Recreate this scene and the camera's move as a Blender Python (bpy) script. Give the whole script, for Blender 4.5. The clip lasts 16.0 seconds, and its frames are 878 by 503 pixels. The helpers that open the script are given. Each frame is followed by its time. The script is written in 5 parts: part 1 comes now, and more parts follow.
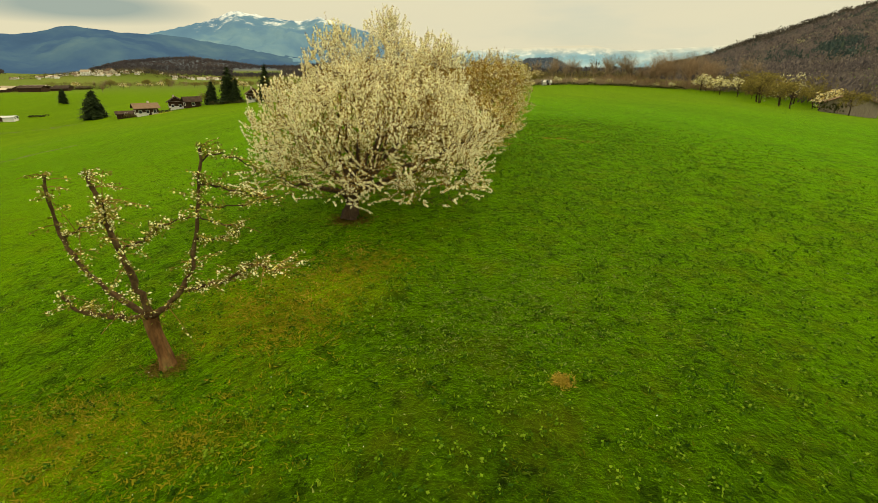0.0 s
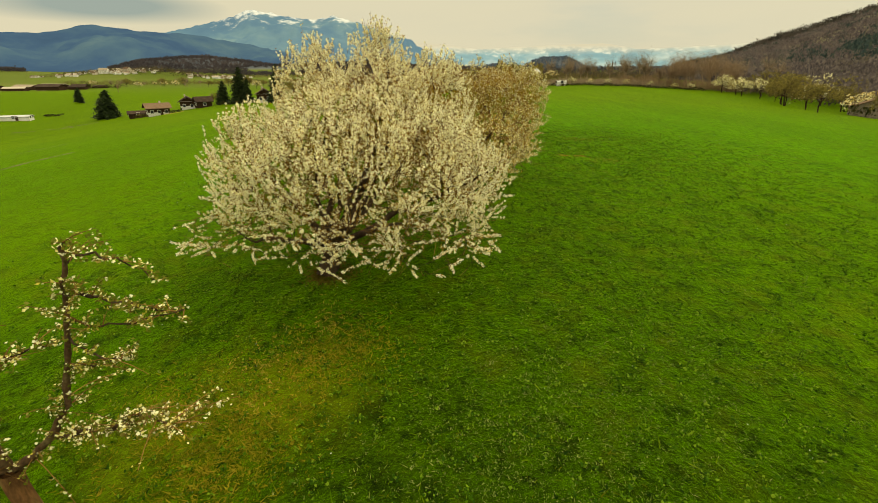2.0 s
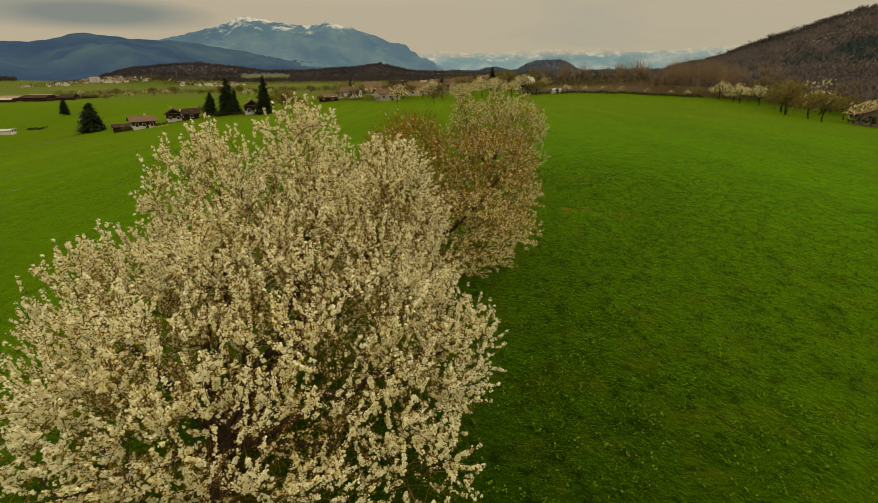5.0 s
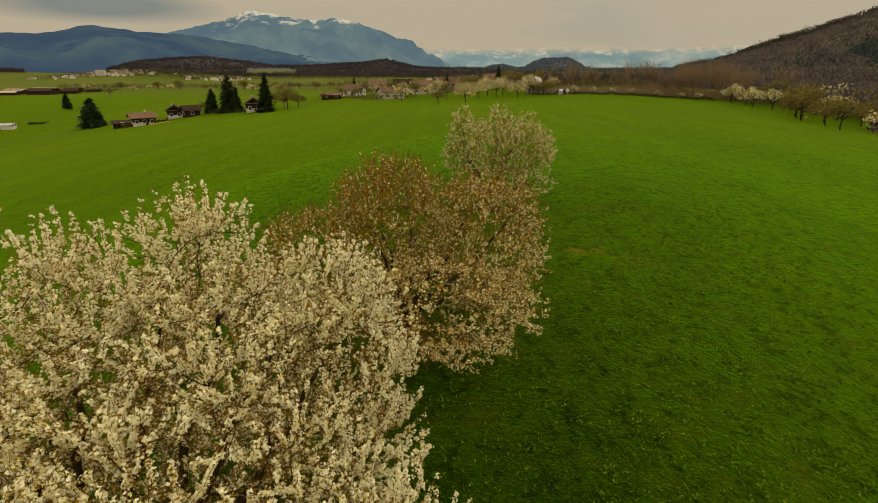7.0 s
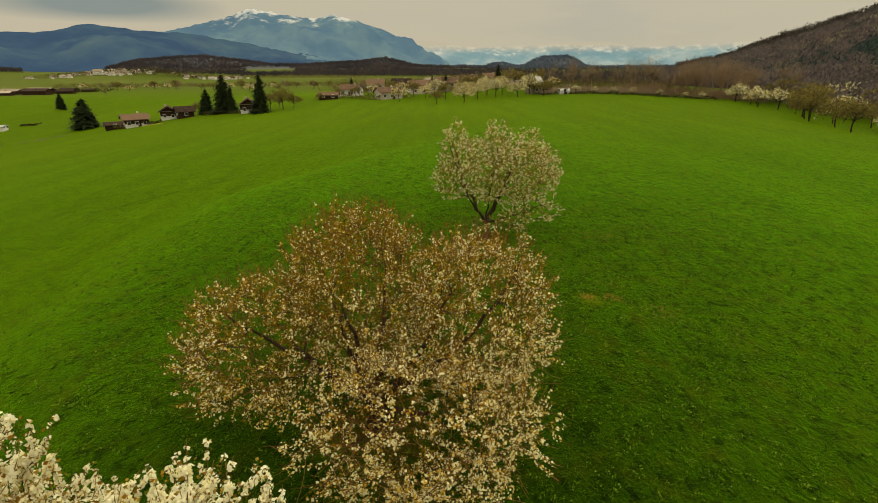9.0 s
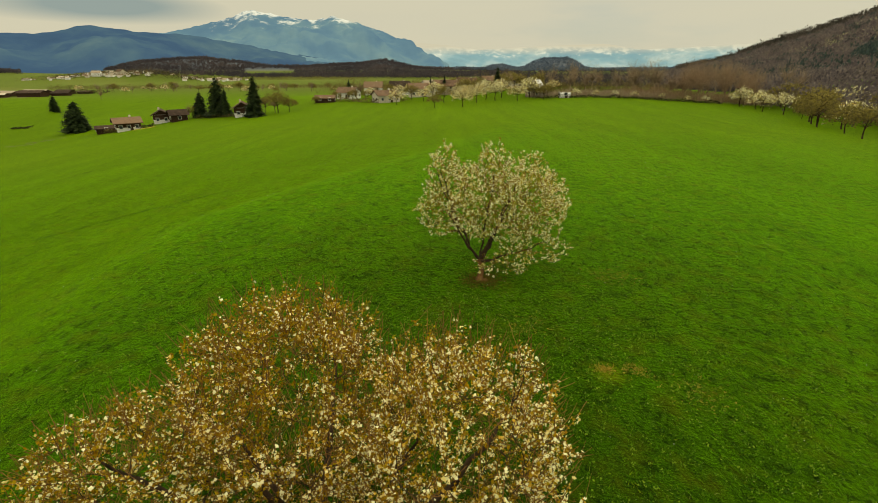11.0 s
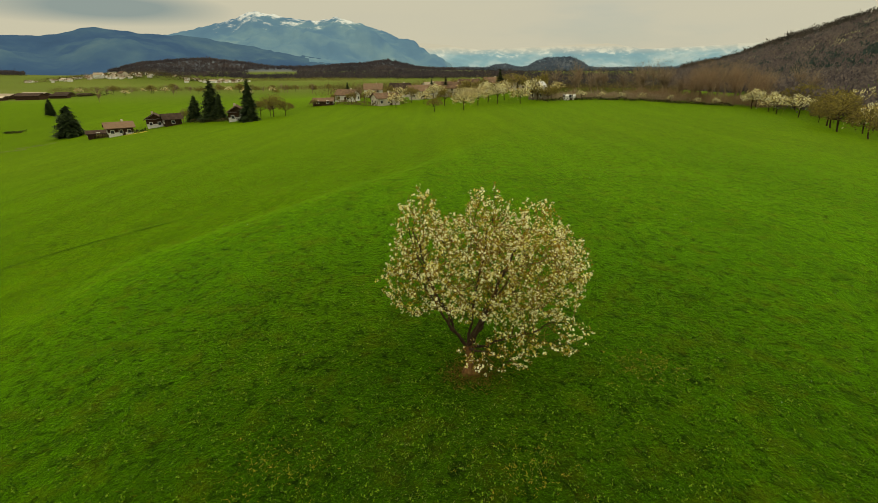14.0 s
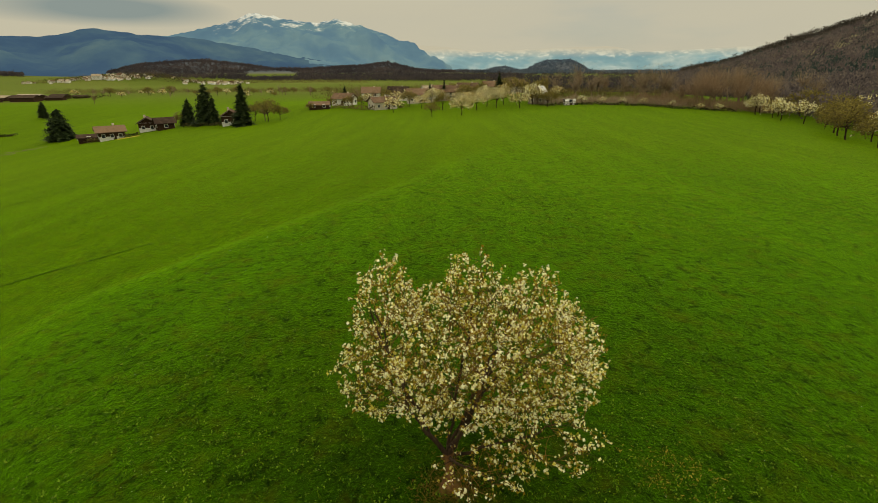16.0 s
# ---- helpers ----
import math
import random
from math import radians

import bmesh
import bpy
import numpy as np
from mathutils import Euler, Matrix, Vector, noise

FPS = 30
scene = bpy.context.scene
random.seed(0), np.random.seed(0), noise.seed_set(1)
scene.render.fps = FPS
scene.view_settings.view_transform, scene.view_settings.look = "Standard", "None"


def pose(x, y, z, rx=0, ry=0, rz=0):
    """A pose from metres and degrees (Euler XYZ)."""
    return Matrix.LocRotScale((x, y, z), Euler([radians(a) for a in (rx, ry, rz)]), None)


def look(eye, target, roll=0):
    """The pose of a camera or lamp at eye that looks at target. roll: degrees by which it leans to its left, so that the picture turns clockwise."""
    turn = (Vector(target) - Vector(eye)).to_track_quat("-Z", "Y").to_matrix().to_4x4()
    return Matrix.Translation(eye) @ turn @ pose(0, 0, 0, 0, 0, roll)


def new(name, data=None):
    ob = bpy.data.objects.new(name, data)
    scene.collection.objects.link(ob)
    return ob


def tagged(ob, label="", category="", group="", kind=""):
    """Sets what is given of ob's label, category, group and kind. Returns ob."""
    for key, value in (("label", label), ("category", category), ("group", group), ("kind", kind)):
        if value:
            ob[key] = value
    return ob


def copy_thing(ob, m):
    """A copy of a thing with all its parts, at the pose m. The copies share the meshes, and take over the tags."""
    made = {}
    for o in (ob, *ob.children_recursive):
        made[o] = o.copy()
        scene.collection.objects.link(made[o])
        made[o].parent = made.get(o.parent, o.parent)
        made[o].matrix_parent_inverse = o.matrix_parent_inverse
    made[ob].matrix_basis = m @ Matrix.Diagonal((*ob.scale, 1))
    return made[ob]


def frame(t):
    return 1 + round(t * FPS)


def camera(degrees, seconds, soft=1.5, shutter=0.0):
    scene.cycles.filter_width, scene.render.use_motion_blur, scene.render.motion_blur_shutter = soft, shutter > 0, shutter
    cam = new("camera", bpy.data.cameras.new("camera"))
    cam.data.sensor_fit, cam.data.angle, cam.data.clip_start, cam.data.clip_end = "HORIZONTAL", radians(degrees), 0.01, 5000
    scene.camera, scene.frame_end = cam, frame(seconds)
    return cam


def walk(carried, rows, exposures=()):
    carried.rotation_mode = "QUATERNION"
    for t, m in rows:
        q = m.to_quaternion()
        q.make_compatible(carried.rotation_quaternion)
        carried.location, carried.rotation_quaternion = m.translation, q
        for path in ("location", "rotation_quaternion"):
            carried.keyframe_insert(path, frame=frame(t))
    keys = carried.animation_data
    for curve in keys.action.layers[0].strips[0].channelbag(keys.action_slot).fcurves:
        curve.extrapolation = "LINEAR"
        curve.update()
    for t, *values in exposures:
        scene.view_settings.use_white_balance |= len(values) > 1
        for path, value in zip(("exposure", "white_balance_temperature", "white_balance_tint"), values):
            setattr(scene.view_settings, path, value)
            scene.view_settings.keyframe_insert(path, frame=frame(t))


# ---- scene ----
# The camera flies forward over a row of blossoming fruit trees and climbs.
cam = camera(90, 16.0, soft=0.9)
PATH = [
    (0, (2.782, -15.401, 5.014), (3.069, -6.163, 1.196), -0.14),
    (0.5, (2.921, -14.586, 5.151), (3.142, -5.342, 1.344), -0.25),
    (1, (3.057, -13.758, 5.304), (3.180, -4.526, 1.461), -0.22),
    (1.5, (3.189, -12.909, 5.489), (3.265, -3.675, 1.651), 0.10),
    (2, (3.323, -12.026, 5.741), (3.357, -2.796, 1.894), -0.08),
    (2.5, (3.453, -11.124, 6.038), (3.454, -1.888, 2.204), 0.05),
    (3, (3.589, -10.212, 6.360), (3.602, -0.972, 2.536), 0.25),
    (3.2, (3.648, -9.840, 6.490), (3.666, -0.593, 2.684), -0.09),
    (5.3, (4.357, -5.718, 7.820), (4.467, 3.543, 4.049), -0.65),
    (5.5, (4.429, -5.338, 7.955), (4.512, 3.915, 4.163), -0.49),
    (6, (4.611, -4.390, 8.282), (4.649, 4.861, 4.484), -0.43),
    (6.5, (4.793, -3.449, 8.523), (4.803, 5.792, 4.702), -0.29),
    (7, (4.958, -2.506, 8.705), (4.980, 6.728, 4.866), -0.00),
    (7.5, (5.107, -1.565, 8.857), (5.144, 7.673, 5.026), -0.13),
    (8, (5.245, -0.597, 9.024), (5.256, 8.633, 5.176), -0.13),
    (8.5, (5.386, 0.366, 9.186), (5.381, 9.595, 5.335), -0.15),
    (9, (5.535, 1.344, 9.355), (5.552, 10.562, 5.478), -0.17),
    (9.5, (5.685, 2.340, 9.525), (5.684, 11.557, 5.646), -0.42),
    (10, (5.843, 3.349, 9.680), (5.814, 12.575, 5.823), -0.40),
    (10.2, (5.908, 3.754, 9.731), (5.888, 12.980, 5.874), -0.02),
    (12.3, (6.678, 8.234, 9.966), (6.781, 17.481, 6.158), -0.33),
    (12.5, (6.749, 8.641, 10.010), (6.870, 17.889, 6.206), -0.18),
    (13, (6.924, 9.644, 10.139), (7.007, 18.888, 6.324), -0.18),
    (13.5, (7.093, 10.635, 10.285), (7.118, 19.865, 6.436), -0.40),
    (14, (7.271, 11.622, 10.451), (7.222, 20.855, 6.609), -0.31),
    (14.5, (7.457, 12.605, 10.620), (7.418, 21.827, 6.753), -0.34),
    (15, (7.643, 13.598, 10.795), (7.608, 22.823, 6.937), -0.24),
    (15.5, (7.830, 14.592, 10.965), (7.781, 23.819, 7.110), -0.38),
    (16, (8.016, 15.599, 11.145), (7.980, 24.846, 7.340), -0.13),
]
EXPOSURES = [(0, 0.20, 8600, 0), (1.5, 0.18, 8600, 1), (3.0, -0.14, 8600, 3), (5.5, -0.60, 8600, 11), (7.0, -0.60, 8600, 12), (9.0, -0.36, 8100, 7), (10, -0.16, 8000, 4), (12.5, -0.02, 7900, 0), (14, -0.18, 7900, 2), (16, -0.30, 7900, 4)]
walk(cam, [(t, look(eye, aim, roll)) for t, eye, aim, roll in PATH], EXPOSURES)

# ---- sky and sun ----
SUN_EL, SUN_AZ = radians(62), radians(60)      # azimuth from +y towards +x
world = bpy.data.worlds.new("sky")
scene.world = world
world.use_nodes = True


def nd(tree, kind, **inputs):
    n = tree.nodes.new(kind)
    for key, value in inputs.items():
        n.inputs[key.replace("_", " ")].default_value = value
    return n


def ramp(tree, fac, stops):
    n = tree.nodes.new("ShaderNodeValToRGB")
    el = n.color_ramp.elements
    while len(el) < len(stops):
        el.new(0.5)
    for e, (pos, col) in zip(el, stops):
        e.position, e.color = pos, (*col, 1) if len(col) == 3 else col
    tree.links.new(fac, n.inputs[0])
    return n.outputs[0]


def grey(v):
    return (v, v, v)


def build_world():
    t = world.node_tree
    t.nodes.clear()
    sky = t.nodes.new("ShaderNodeTexSky")
    sky.sky_type, sky.sun_disc = "NISHITA", False
    sky.sun_elevation, sky.sun_rotation = SUN_EL, SUN_AZ
    bg_sky = nd(t, "ShaderNodeBackground", Strength=0.09)
    t.links.new(sky.outputs[0], bg_sky.inputs[0])
    co = t.nodes.new("ShaderNodeTexCoord")
    mp = nd(t, "ShaderNodeMapping", Scale=(1.0, 1.0, 5.0), Location=(0.35, 0.1, 0.2))
    t.links.new(co.outputs["Generated"], mp.inputs[0])
    cl = nd(t, "ShaderNodeTexNoise", Scale=2.1, Detail=6.0, Roughness=0.5)
    t.links.new(mp.outputs[0], cl.inputs["Vector"])
    cloud_col = ramp(t, cl.outputs[0], [(0.30, (0.50, 0.52, 0.50)), (0.44, (0.56, 0.555, 0.505)), (0.56, (0.575, 0.565, 0.505)), (0.8, (0.59, 0.575, 0.51))])
    # a thin grey-blue opening in the cloud over the mountains
    mp2 = nd(t, "ShaderNodeMapping", Location=(0.545 * 5.6, 0, -0.098 * 34.0), Scale=(5.6, 0.0, 34.0))
    t.links.new(co.outputs["Generated"], mp2.inputs[0])
    warp = t.nodes.new("ShaderNodeMix")
    warp.data_type, warp.blend_type = "RGBA", "LINEAR_LIGHT"
    warp.inputs[0].default_value = 0.25
    t.links.new(mp2.outputs[0], warp.inputs[6])
    t.links.new(cl.outputs["Color"], warp.inputs[7])
    gr = t.nodes.new("ShaderNodeTexGradient")
    gr.gradient_type = "SPHERICAL"
    t.links.new(warp.outputs[2], gr.inputs[0])
    gap = ramp(t, gr.outputs[0], [(0.0, grey(0.0)), (0.6, grey(0.9))])
    mxc = t.nodes.new("ShaderNodeMix")
    mxc.data_type = "RGBA"
    t.links.new(gap, mxc.inputs[0])
    t.links.new(cloud_col, mxc.inputs[6])
    mxc.inputs[7].default_value = (0.23, 0.31, 0.36, 1)
    bg_cl = t.nodes.new("ShaderNodeBackground")
    t.links.new(mxc.outputs[2], bg_cl.inputs[0])
    # overcast sky: some three times as bright overhead as at the horizon
    way = t.nodes.new("ShaderNodeSeparateXYZ")
    t.links.new(co.outputs["Generated"], way.inputs[0])
    lift = t.nodes.new("ShaderNodeMapRange")
    lift.inputs["From Min"].default_value, lift.inputs["From Max"].default_value = 0.12, 1.0
    lift.inputs["To Min"].default_value, lift.inputs["To Max"].default_value = 1.11, 3.25
    t.links.new(way.outputs["Z"], lift.inputs[0])
    t.links.new(lift.outputs[0], bg_cl.inputs["Strength"])
    mask = ramp(t, cl.outputs[0], [(0.28, grey(0.75)), (0.46, grey(0.96))])
    mix = t.nodes.new("ShaderNodeMixShader")
    t.links.new(mask, mix.inputs[0])
    t.links.new(bg_sky.outputs[0], mix.inputs[1])
    t.links.new(bg_cl.outputs[0], mix.inputs[2])
    out = t.nodes.new("ShaderNodeOutputWorld")
    t.links.new(mix.outputs[0], out.inputs[0])


build_world()
sun_data = bpy.data.lights.new("sun", "SUN")
sun_data.energy, sun_data.angle, sun_data.color = 1.1, radians(24), (1.0, 0.95, 0.86)
sun = new("sun", sun_data)
sun_dir = Vector((math.sin(SUN_AZ) * math.cos(SUN_EL), math.cos(SUN_AZ) * math.cos(SUN_EL), math.sin(SUN_EL)))
sun.matrix_world = look((60, 20, 80), Vector((60, 20, 80)) - sun_dir)


# ---- materials ----
def material(name, stops, scale=1.0, fine=12.0, fine_amount=0.35, rough=0.85, bump=0.0, bump_scale=20.0, island=0.0, obj_var=0.0,
             translucent=0.0, stretch=(1, 1, 1), metallic=0.0):
    """Colour ramp over broad noise, darkened by fine noise, with relief."""
    m = bpy.data.materials.new(name)
    m.use_nodes = True
    t = m.node_tree
    bsdf = t.nodes["Principled BSDF"]
    out = t.nodes["Material Output"]
    bsdf.inputs["Roughness"].default_value = rough
    bsdf.inputs["Metallic"].default_value = metallic
    bsdf.inputs["Specular IOR Level"].default_value = 0.5 if rough < 0.6 else 0.12
    co = t.nodes.new("ShaderNodeTexCoord")
    mp = nd(t, "ShaderNodeMapping", Scale=stretch)
    t.links.new(co.outputs["Object"], mp.inputs[0])
    n1 = nd(t, "ShaderNodeTexNoise", Scale=scale, Detail=4.0)
    t.links.new(mp.outputs[0], n1.inputs["Vector"])
    fac = n1.outputs[0]
    if island or obj_var:
        src = t.nodes.new("ShaderNodeNewGeometry").outputs["Random Per Island"] if island else t.nodes.new("ShaderNodeObjectInfo").outputs["Random"]
        amount = island or obj_var
        a = t.nodes.new("ShaderNodeMath")
        a.operation = "MULTIPLY_ADD"
        a.inputs[1].default_value, a.inputs[2].default_value = amount, -amount / 2
        t.links.new(src, a.inputs[0])
        b = t.nodes.new("ShaderNodeMath")
        b.operation = "ADD"
        t.links.new(a.outputs[0], b.inputs[0])
        t.links.new(fac, b.inputs[1])
        fac = b.outputs[0]
    col = ramp(t, fac, stops)
    n2 = nd(t, "ShaderNodeTexNoise", Scale=fine, Detail=3.0)
    t.links.new(mp.outputs[0], n2.inputs["Vector"])
    dark = ramp(t, n2.outputs[0], [(0.3, grey(1 - fine_amount)), (0.7, grey(1.0))])
    mul = t.nodes.new("ShaderNodeMix")
    mul.data_type, mul.blend_type = "RGBA", "MULTIPLY"
    mul.inputs[0].default_value = 1.0
    t.links.new(col, mul.inputs[6])
    t.links.new(dark, mul.inputs[7])
    col = mul.outputs[2]
    t.links.new(col, bsdf.inputs["Base Color"])
    if bump:
        n3 = nd(t, "ShaderNodeTexNoise", Scale=bump_scale, Detail=5.0)
        t.links.new(mp.outputs[0], n3.inputs["Vector"])
        bp = nd(t, "ShaderNodeBump", Strength=bump, Distance=0.05)
        t.links.new(n3.outputs[0], bp.inputs["Height"])
        t.links.new(bp.outputs[0], bsdf.inputs["Normal"])
    if translucent:
        tl = t.nodes.new("ShaderNodeBsdfTranslucent")
        t.links.new(col, tl.inputs[0])
        mx = t.nodes.new("ShaderNodeMixShader")
        mx.inputs[0].default_value = translucent
        t.links.new(bsdf.outputs[0], mx.inputs[1])
        t.links.new(tl.outputs[0], mx.inputs[2])
        t.links.new(mx.outputs[0], out.inputs[0])
    return m


BARK = material("bark", [(0.3, (0.035, 0.022, 0.014)), (0.55, (0.085, 0.052, 0.032)), (0.75, (0.13, 0.09, 0.06))], 3.0, 18, 0.6, 0.9, 0.8, 25, stretch=(1, 1, 0.3))
BARK_MOSSY = material("mossy_bark", [(0.3, (0.10, 0.048, 0.020)), (0.5, (0.24, 0.115, 0.045)), (0.72, (0.27, 0.18, 0.07))], 4.0, 20, 0.5, 0.9, 0.8, 25, stretch=(1, 1, 0.3))
BARK_LIMB = material("lichened_bark", [(0.3, (0.06, 0.034, 0.018)), (0.5, (0.13, 0.075, 0.036)), (0.72, (0.18, 0.13, 0.06))], 5.0, 22, 0.5, 0.9, 0.8, 25)
TWIG = material("twig_bark", [(0.3, (0.18, 0.085, 0.025)), (0.7, (0.38, 0.20, 0.06))], 2.0, 20, 0.4, 0.85, island=0.5)
BLOSSOM = material("blossom_white", [(0.10, (0.70, 0.58, 0.22)), (0.30, (0.94, 0.88, 0.55)), (0.6, (0.97, 0.945, 0.72))], 1.2, 15, 0.05, 0.8, island=0.6, translucent=0.3)
BLOSSOM_CREAM = material("blossom_cream", [(0.12, (0.64, 0.54, 0.10)), (0.34, (0.93, 0.86, 0.42)), (0.62, (0.96, 0.93, 0.66))], 1.2, 15, 0.05, 0.8, island=0.8, translucent=0.35)
BLOSSOM_PINK = material("blossom_pinkish", [(0.15, (0.66, 0.42, 0.06)), (0.36, (0.93, 0.79, 0.34)), (0.58, (0.96, 0.92, 0.60))], 1.2, 15, 0.05, 0.8, island=0.8, translucent=0.35)
LEAF = material("young_leaf", [(0.25, (0.13, 0.16, 0.015)), (0.6, (0.25, 0.27, 0.03)), (0.8, (0.34, 0.28, 0.06))], 1.5, 10, 0.3, 0.6, island=0.8, translucent=0.35)
LEAF_BRONZE = material("bronze_leaf", [(0.25, (0.28, 0.135, 0.016)), (0.55, (0.42, 0.225, 0.026)), (0.8, (0.50, 0.35, 0.05))], 1.5, 10, 0.2, 0.6, island=0.8, translucent=0.45)
LEAF_OLIVE = material("olive_bronze_leaf", [(0.25, (0.25, 0.13, 0.006)), (0.55, (0.44, 0.24, 0.008)), (0.8, (0.48, 0.34, 0.015))], 1.5, 10, 0.2, 0.6, island=0.8, translucent=0.45)
LEAF_GOLD = material("golden_leaf", [(0.25, (0.32, 0.18, 0.018)), (0.55, (0.42, 0.29, 0.03)), (0.8, (0.42, 0.40, 0.05))], 1.5, 10, 0.2, 0.6, island=0.8, translucent=0.45)
CONIFER = material("conifer_needles", [(0.3, (0.018, 0.032, 0.012)), (0.6, (0.042, 0.068, 0.022)), (0.8, (0.075, 0.10, 0.03))], 0.6, 6, 0.5, 0.8, island=0.5)
BARE = material("bare_twigs", [(0.3, (0.26, 0.19, 0.125)), (0.5, (0.37, 0.275, 0.18)), (0.75, (0.46, 0.37, 0.25))], 0.02, 2.0, 0.3, 0.9, island=0.5, translucent=0.3)
RED_BARE = material("reddish_twigs", [(0.3, (0.25, 0.155, 0.095)), (0.5, (0.35, 0.23, 0.14)), (0.7, (0.41, 0.30, 0.18))], 0.05, 2.0, 0.3, 0.9, island=0.4, translucent=0.4)
# WOODS and WOODS_FAR carry distance haze as a purplish cast in the colour
WOODS = material("bare_woods", [(0.28, (0.055, 0.050, 0.062)), (0.40, (0.12, 0.10, 0.108)), (0.48, (0.18, 0.15, 0.145)), (0.55, (0.27, 0.22, 0.195)), (0.61, (0.11, 0.094, 0.104)), (0.70, (0.20, 0.17, 0.125)), (0.8, (0.28, 0.225, 0.19))], 0.045, 0.16, 0.45, 0.95, island=0.08, translucent=0.4)
WOODS_FAR = material("distant_woods", [(0.28, (0.054, 0.052, 0.062)), (0.5, (0.084, 0.072, 0.078)), (0.75, (0.135, 0.106, 0.098))], 0.008, 0.04, 0.3, 0.95, island=0.08, translucent=0.5)
DARK_WOODS = material("dark_crest_trees", [(0.3, (0.05, 0.05, 0.04)), (0.6, (0.10, 0.085, 0.07)), (0.8, (0.16, 0.13, 0.10))], 0.02, 0.3, 0.3, 0.95, island=0.2)
# distance haze is put into these two colours, bluer and paler
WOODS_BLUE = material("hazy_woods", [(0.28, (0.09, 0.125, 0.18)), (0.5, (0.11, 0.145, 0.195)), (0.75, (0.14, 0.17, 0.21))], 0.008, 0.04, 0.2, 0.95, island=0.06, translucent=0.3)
EVERGREEN = material("hazy_evergreen", [(0.3, (0.035, 0.06, 0.06)), (0.6, (0.06, 0.09, 0.08)), (0.8, (0.09, 0.11, 0.07))], 0.05, 0.5, 0.3, 0.9, island=0.3, translucent=0.2)
BUDDING = material("budding_trees", [(0.25, (0.12, 0.10, 0.035)), (0.55, (0.20, 0.16, 0.055)), (0.8, (0.28, 0.22, 0.09))], 0.05, 1, 0.3, 0.9, island=0.5, translucent=0.3)
HEDGE = material("hedge_leaf", [(0.25, (0.03, 0.04, 0.012)), (0.55, (0.07, 0.075, 0.02)), (0.8, (0.12, 0.09, 0.035))], 0.3, 3, 0.4, 0.85, island=0.6)
YELLOW_LEAF = material("fresh_yellow_leaf", [(0.25, (0.18, 0.15, 0.025)), (0.55, (0.31, 0.26, 0.05)), (0.8, (0.40, 0.33, 0.10))], 0.5, 3, 0.3, 0.7, island=0.6, translucent=0.35)
ROOF_RED = material("roof_tiles_brown", [(0.3, (0.10, 0.058, 0.038)), (0.7, (0.22, 0.14, 0.088))], 0.8, 6, 0.4, 0.9, 0.3, 8, obj_var=0.5)
ROOF_DARK = material("roof_tiles_dark", [(0.3, (0.04, 0.025, 0.018)), (0.7, (0.10, 0.065, 0.045))], 0.8, 6, 0.4, 0.9, 0.3, 8, obj_var=0.4)
ROOF_TAN = material("roof_tiles_pale", [(0.3, (0.36, 0.29, 0.21)), (0.7, (0.55, 0.47, 0.37))], 0.8, 6, 0.3, 0.9, 0.3, 8, obj_var=0.7)
ROOF_GREY = material("roof_sheet_pale", [(0.3, (0.45, 0.45, 0.43)), (0.7, (0.6, 0.6, 0.57))], 0.6, 5, 0.2, 0.5)
PLASTER = material("plaster_cream", [(0.3, (0.55, 0.48, 0.38)), (0.7, (0.72, 0.66, 0.55))], 0.7, 5, 0.2, 0.9, obj_var=0.5)
PLASTER_WHITE = material("plaster_white", [(0.3, (0.76, 0.75, 0.70)), (0.7, (0.86, 0.85, 0.81))], 0.7, 5, 0.12, 0.9)
DARK_WOOD = material("dark_timber", [(0.3, (0.035, 0.02, 0.013)), (0.7, (0.10, 0.055, 0.03))], 1.0, 9, 0.5, 0.85, 0.3, 14, stretch=(4, 4, 0.5))
WEATHERED = material("weathered_boards", [(0.3, (0.28, 0.23, 0.18)), (0.7, (0.42, 0.35, 0.28))], 1.0, 9, 0.4, 0.9, 0.3, 14, stretch=(4, 4, 0.5))
GLASS_DARK = material("window_glass", [(0.3, (0.02, 0.025, 0.03)), (0.7, (0.04, 0.05, 0.06))], 0.6, 4, 0.1, 0.15)
SOIL = material("bare_soil", [(0.3, (0.12, 0.06, 0.02)), (0.55, (0.21, 0.11, 0.035)), (0.75, (0.10, 0.12, 0.015))], 2.5, 14, 0.5, 0.95, 0.9, 20)
BROWN_GRASS = material("trodden_grass", [(0.25, (0.12, 0.08, 0.012)), (0.5, (0.20, 0.13, 0.025)), (0.8, (0.17, 0.16, 0.02))], 1.5, 8.0, 0.3, 0.9, island=0.6, translucent=0.3)
CLUMP = material("coarse_grass", [(0.15, (0.012, 0.040, 0.002)), (0.4, (0.030, 0.085, 0.003)), (0.62, (0.060, 0.135, 0.005)), (0.85, (0.13, 0.20, 0.015))], 0.6, 8.0, 0.3, 0.9, island=0.8, translucent=0.5)
GRASS = material("grass_blades", [(0.14, (0.11, 0.12, 0.004)), (0.32, (0.034, 0.095, 0.0014)), (0.52, (0.050, 0.125, 0.002)), (0.72, (0.10, 0.185, 0.004)), (0.90, (0.19, 0.27, 0.010))], 0.45, 3.0, 0.25, 0.9, island=0.75, translucent=0.5)
CLOVER = material("clover_leaves", [(0.12, (0.020, 0.070, 0.003)), (0.38, (0.045, 0.125, 0.004)), (0.62, (0.10, 0.21, 0.008)), (0.85, (0.22, 0.34, 0.025))], 0.7, 8.0, 0.2, 0.8, island=0.9, translucent=0.4)
PALE_TIP = material("pale_grass_tips", [(0.25, (0.13, 0.19, 0.03)), (0.5, (0.22, 0.28, 0.06)), (0.8, (0.34, 0.36, 0.12))], 1.5, 8.0, 0.2, 0.8, island=0.6, translucent=0.4)
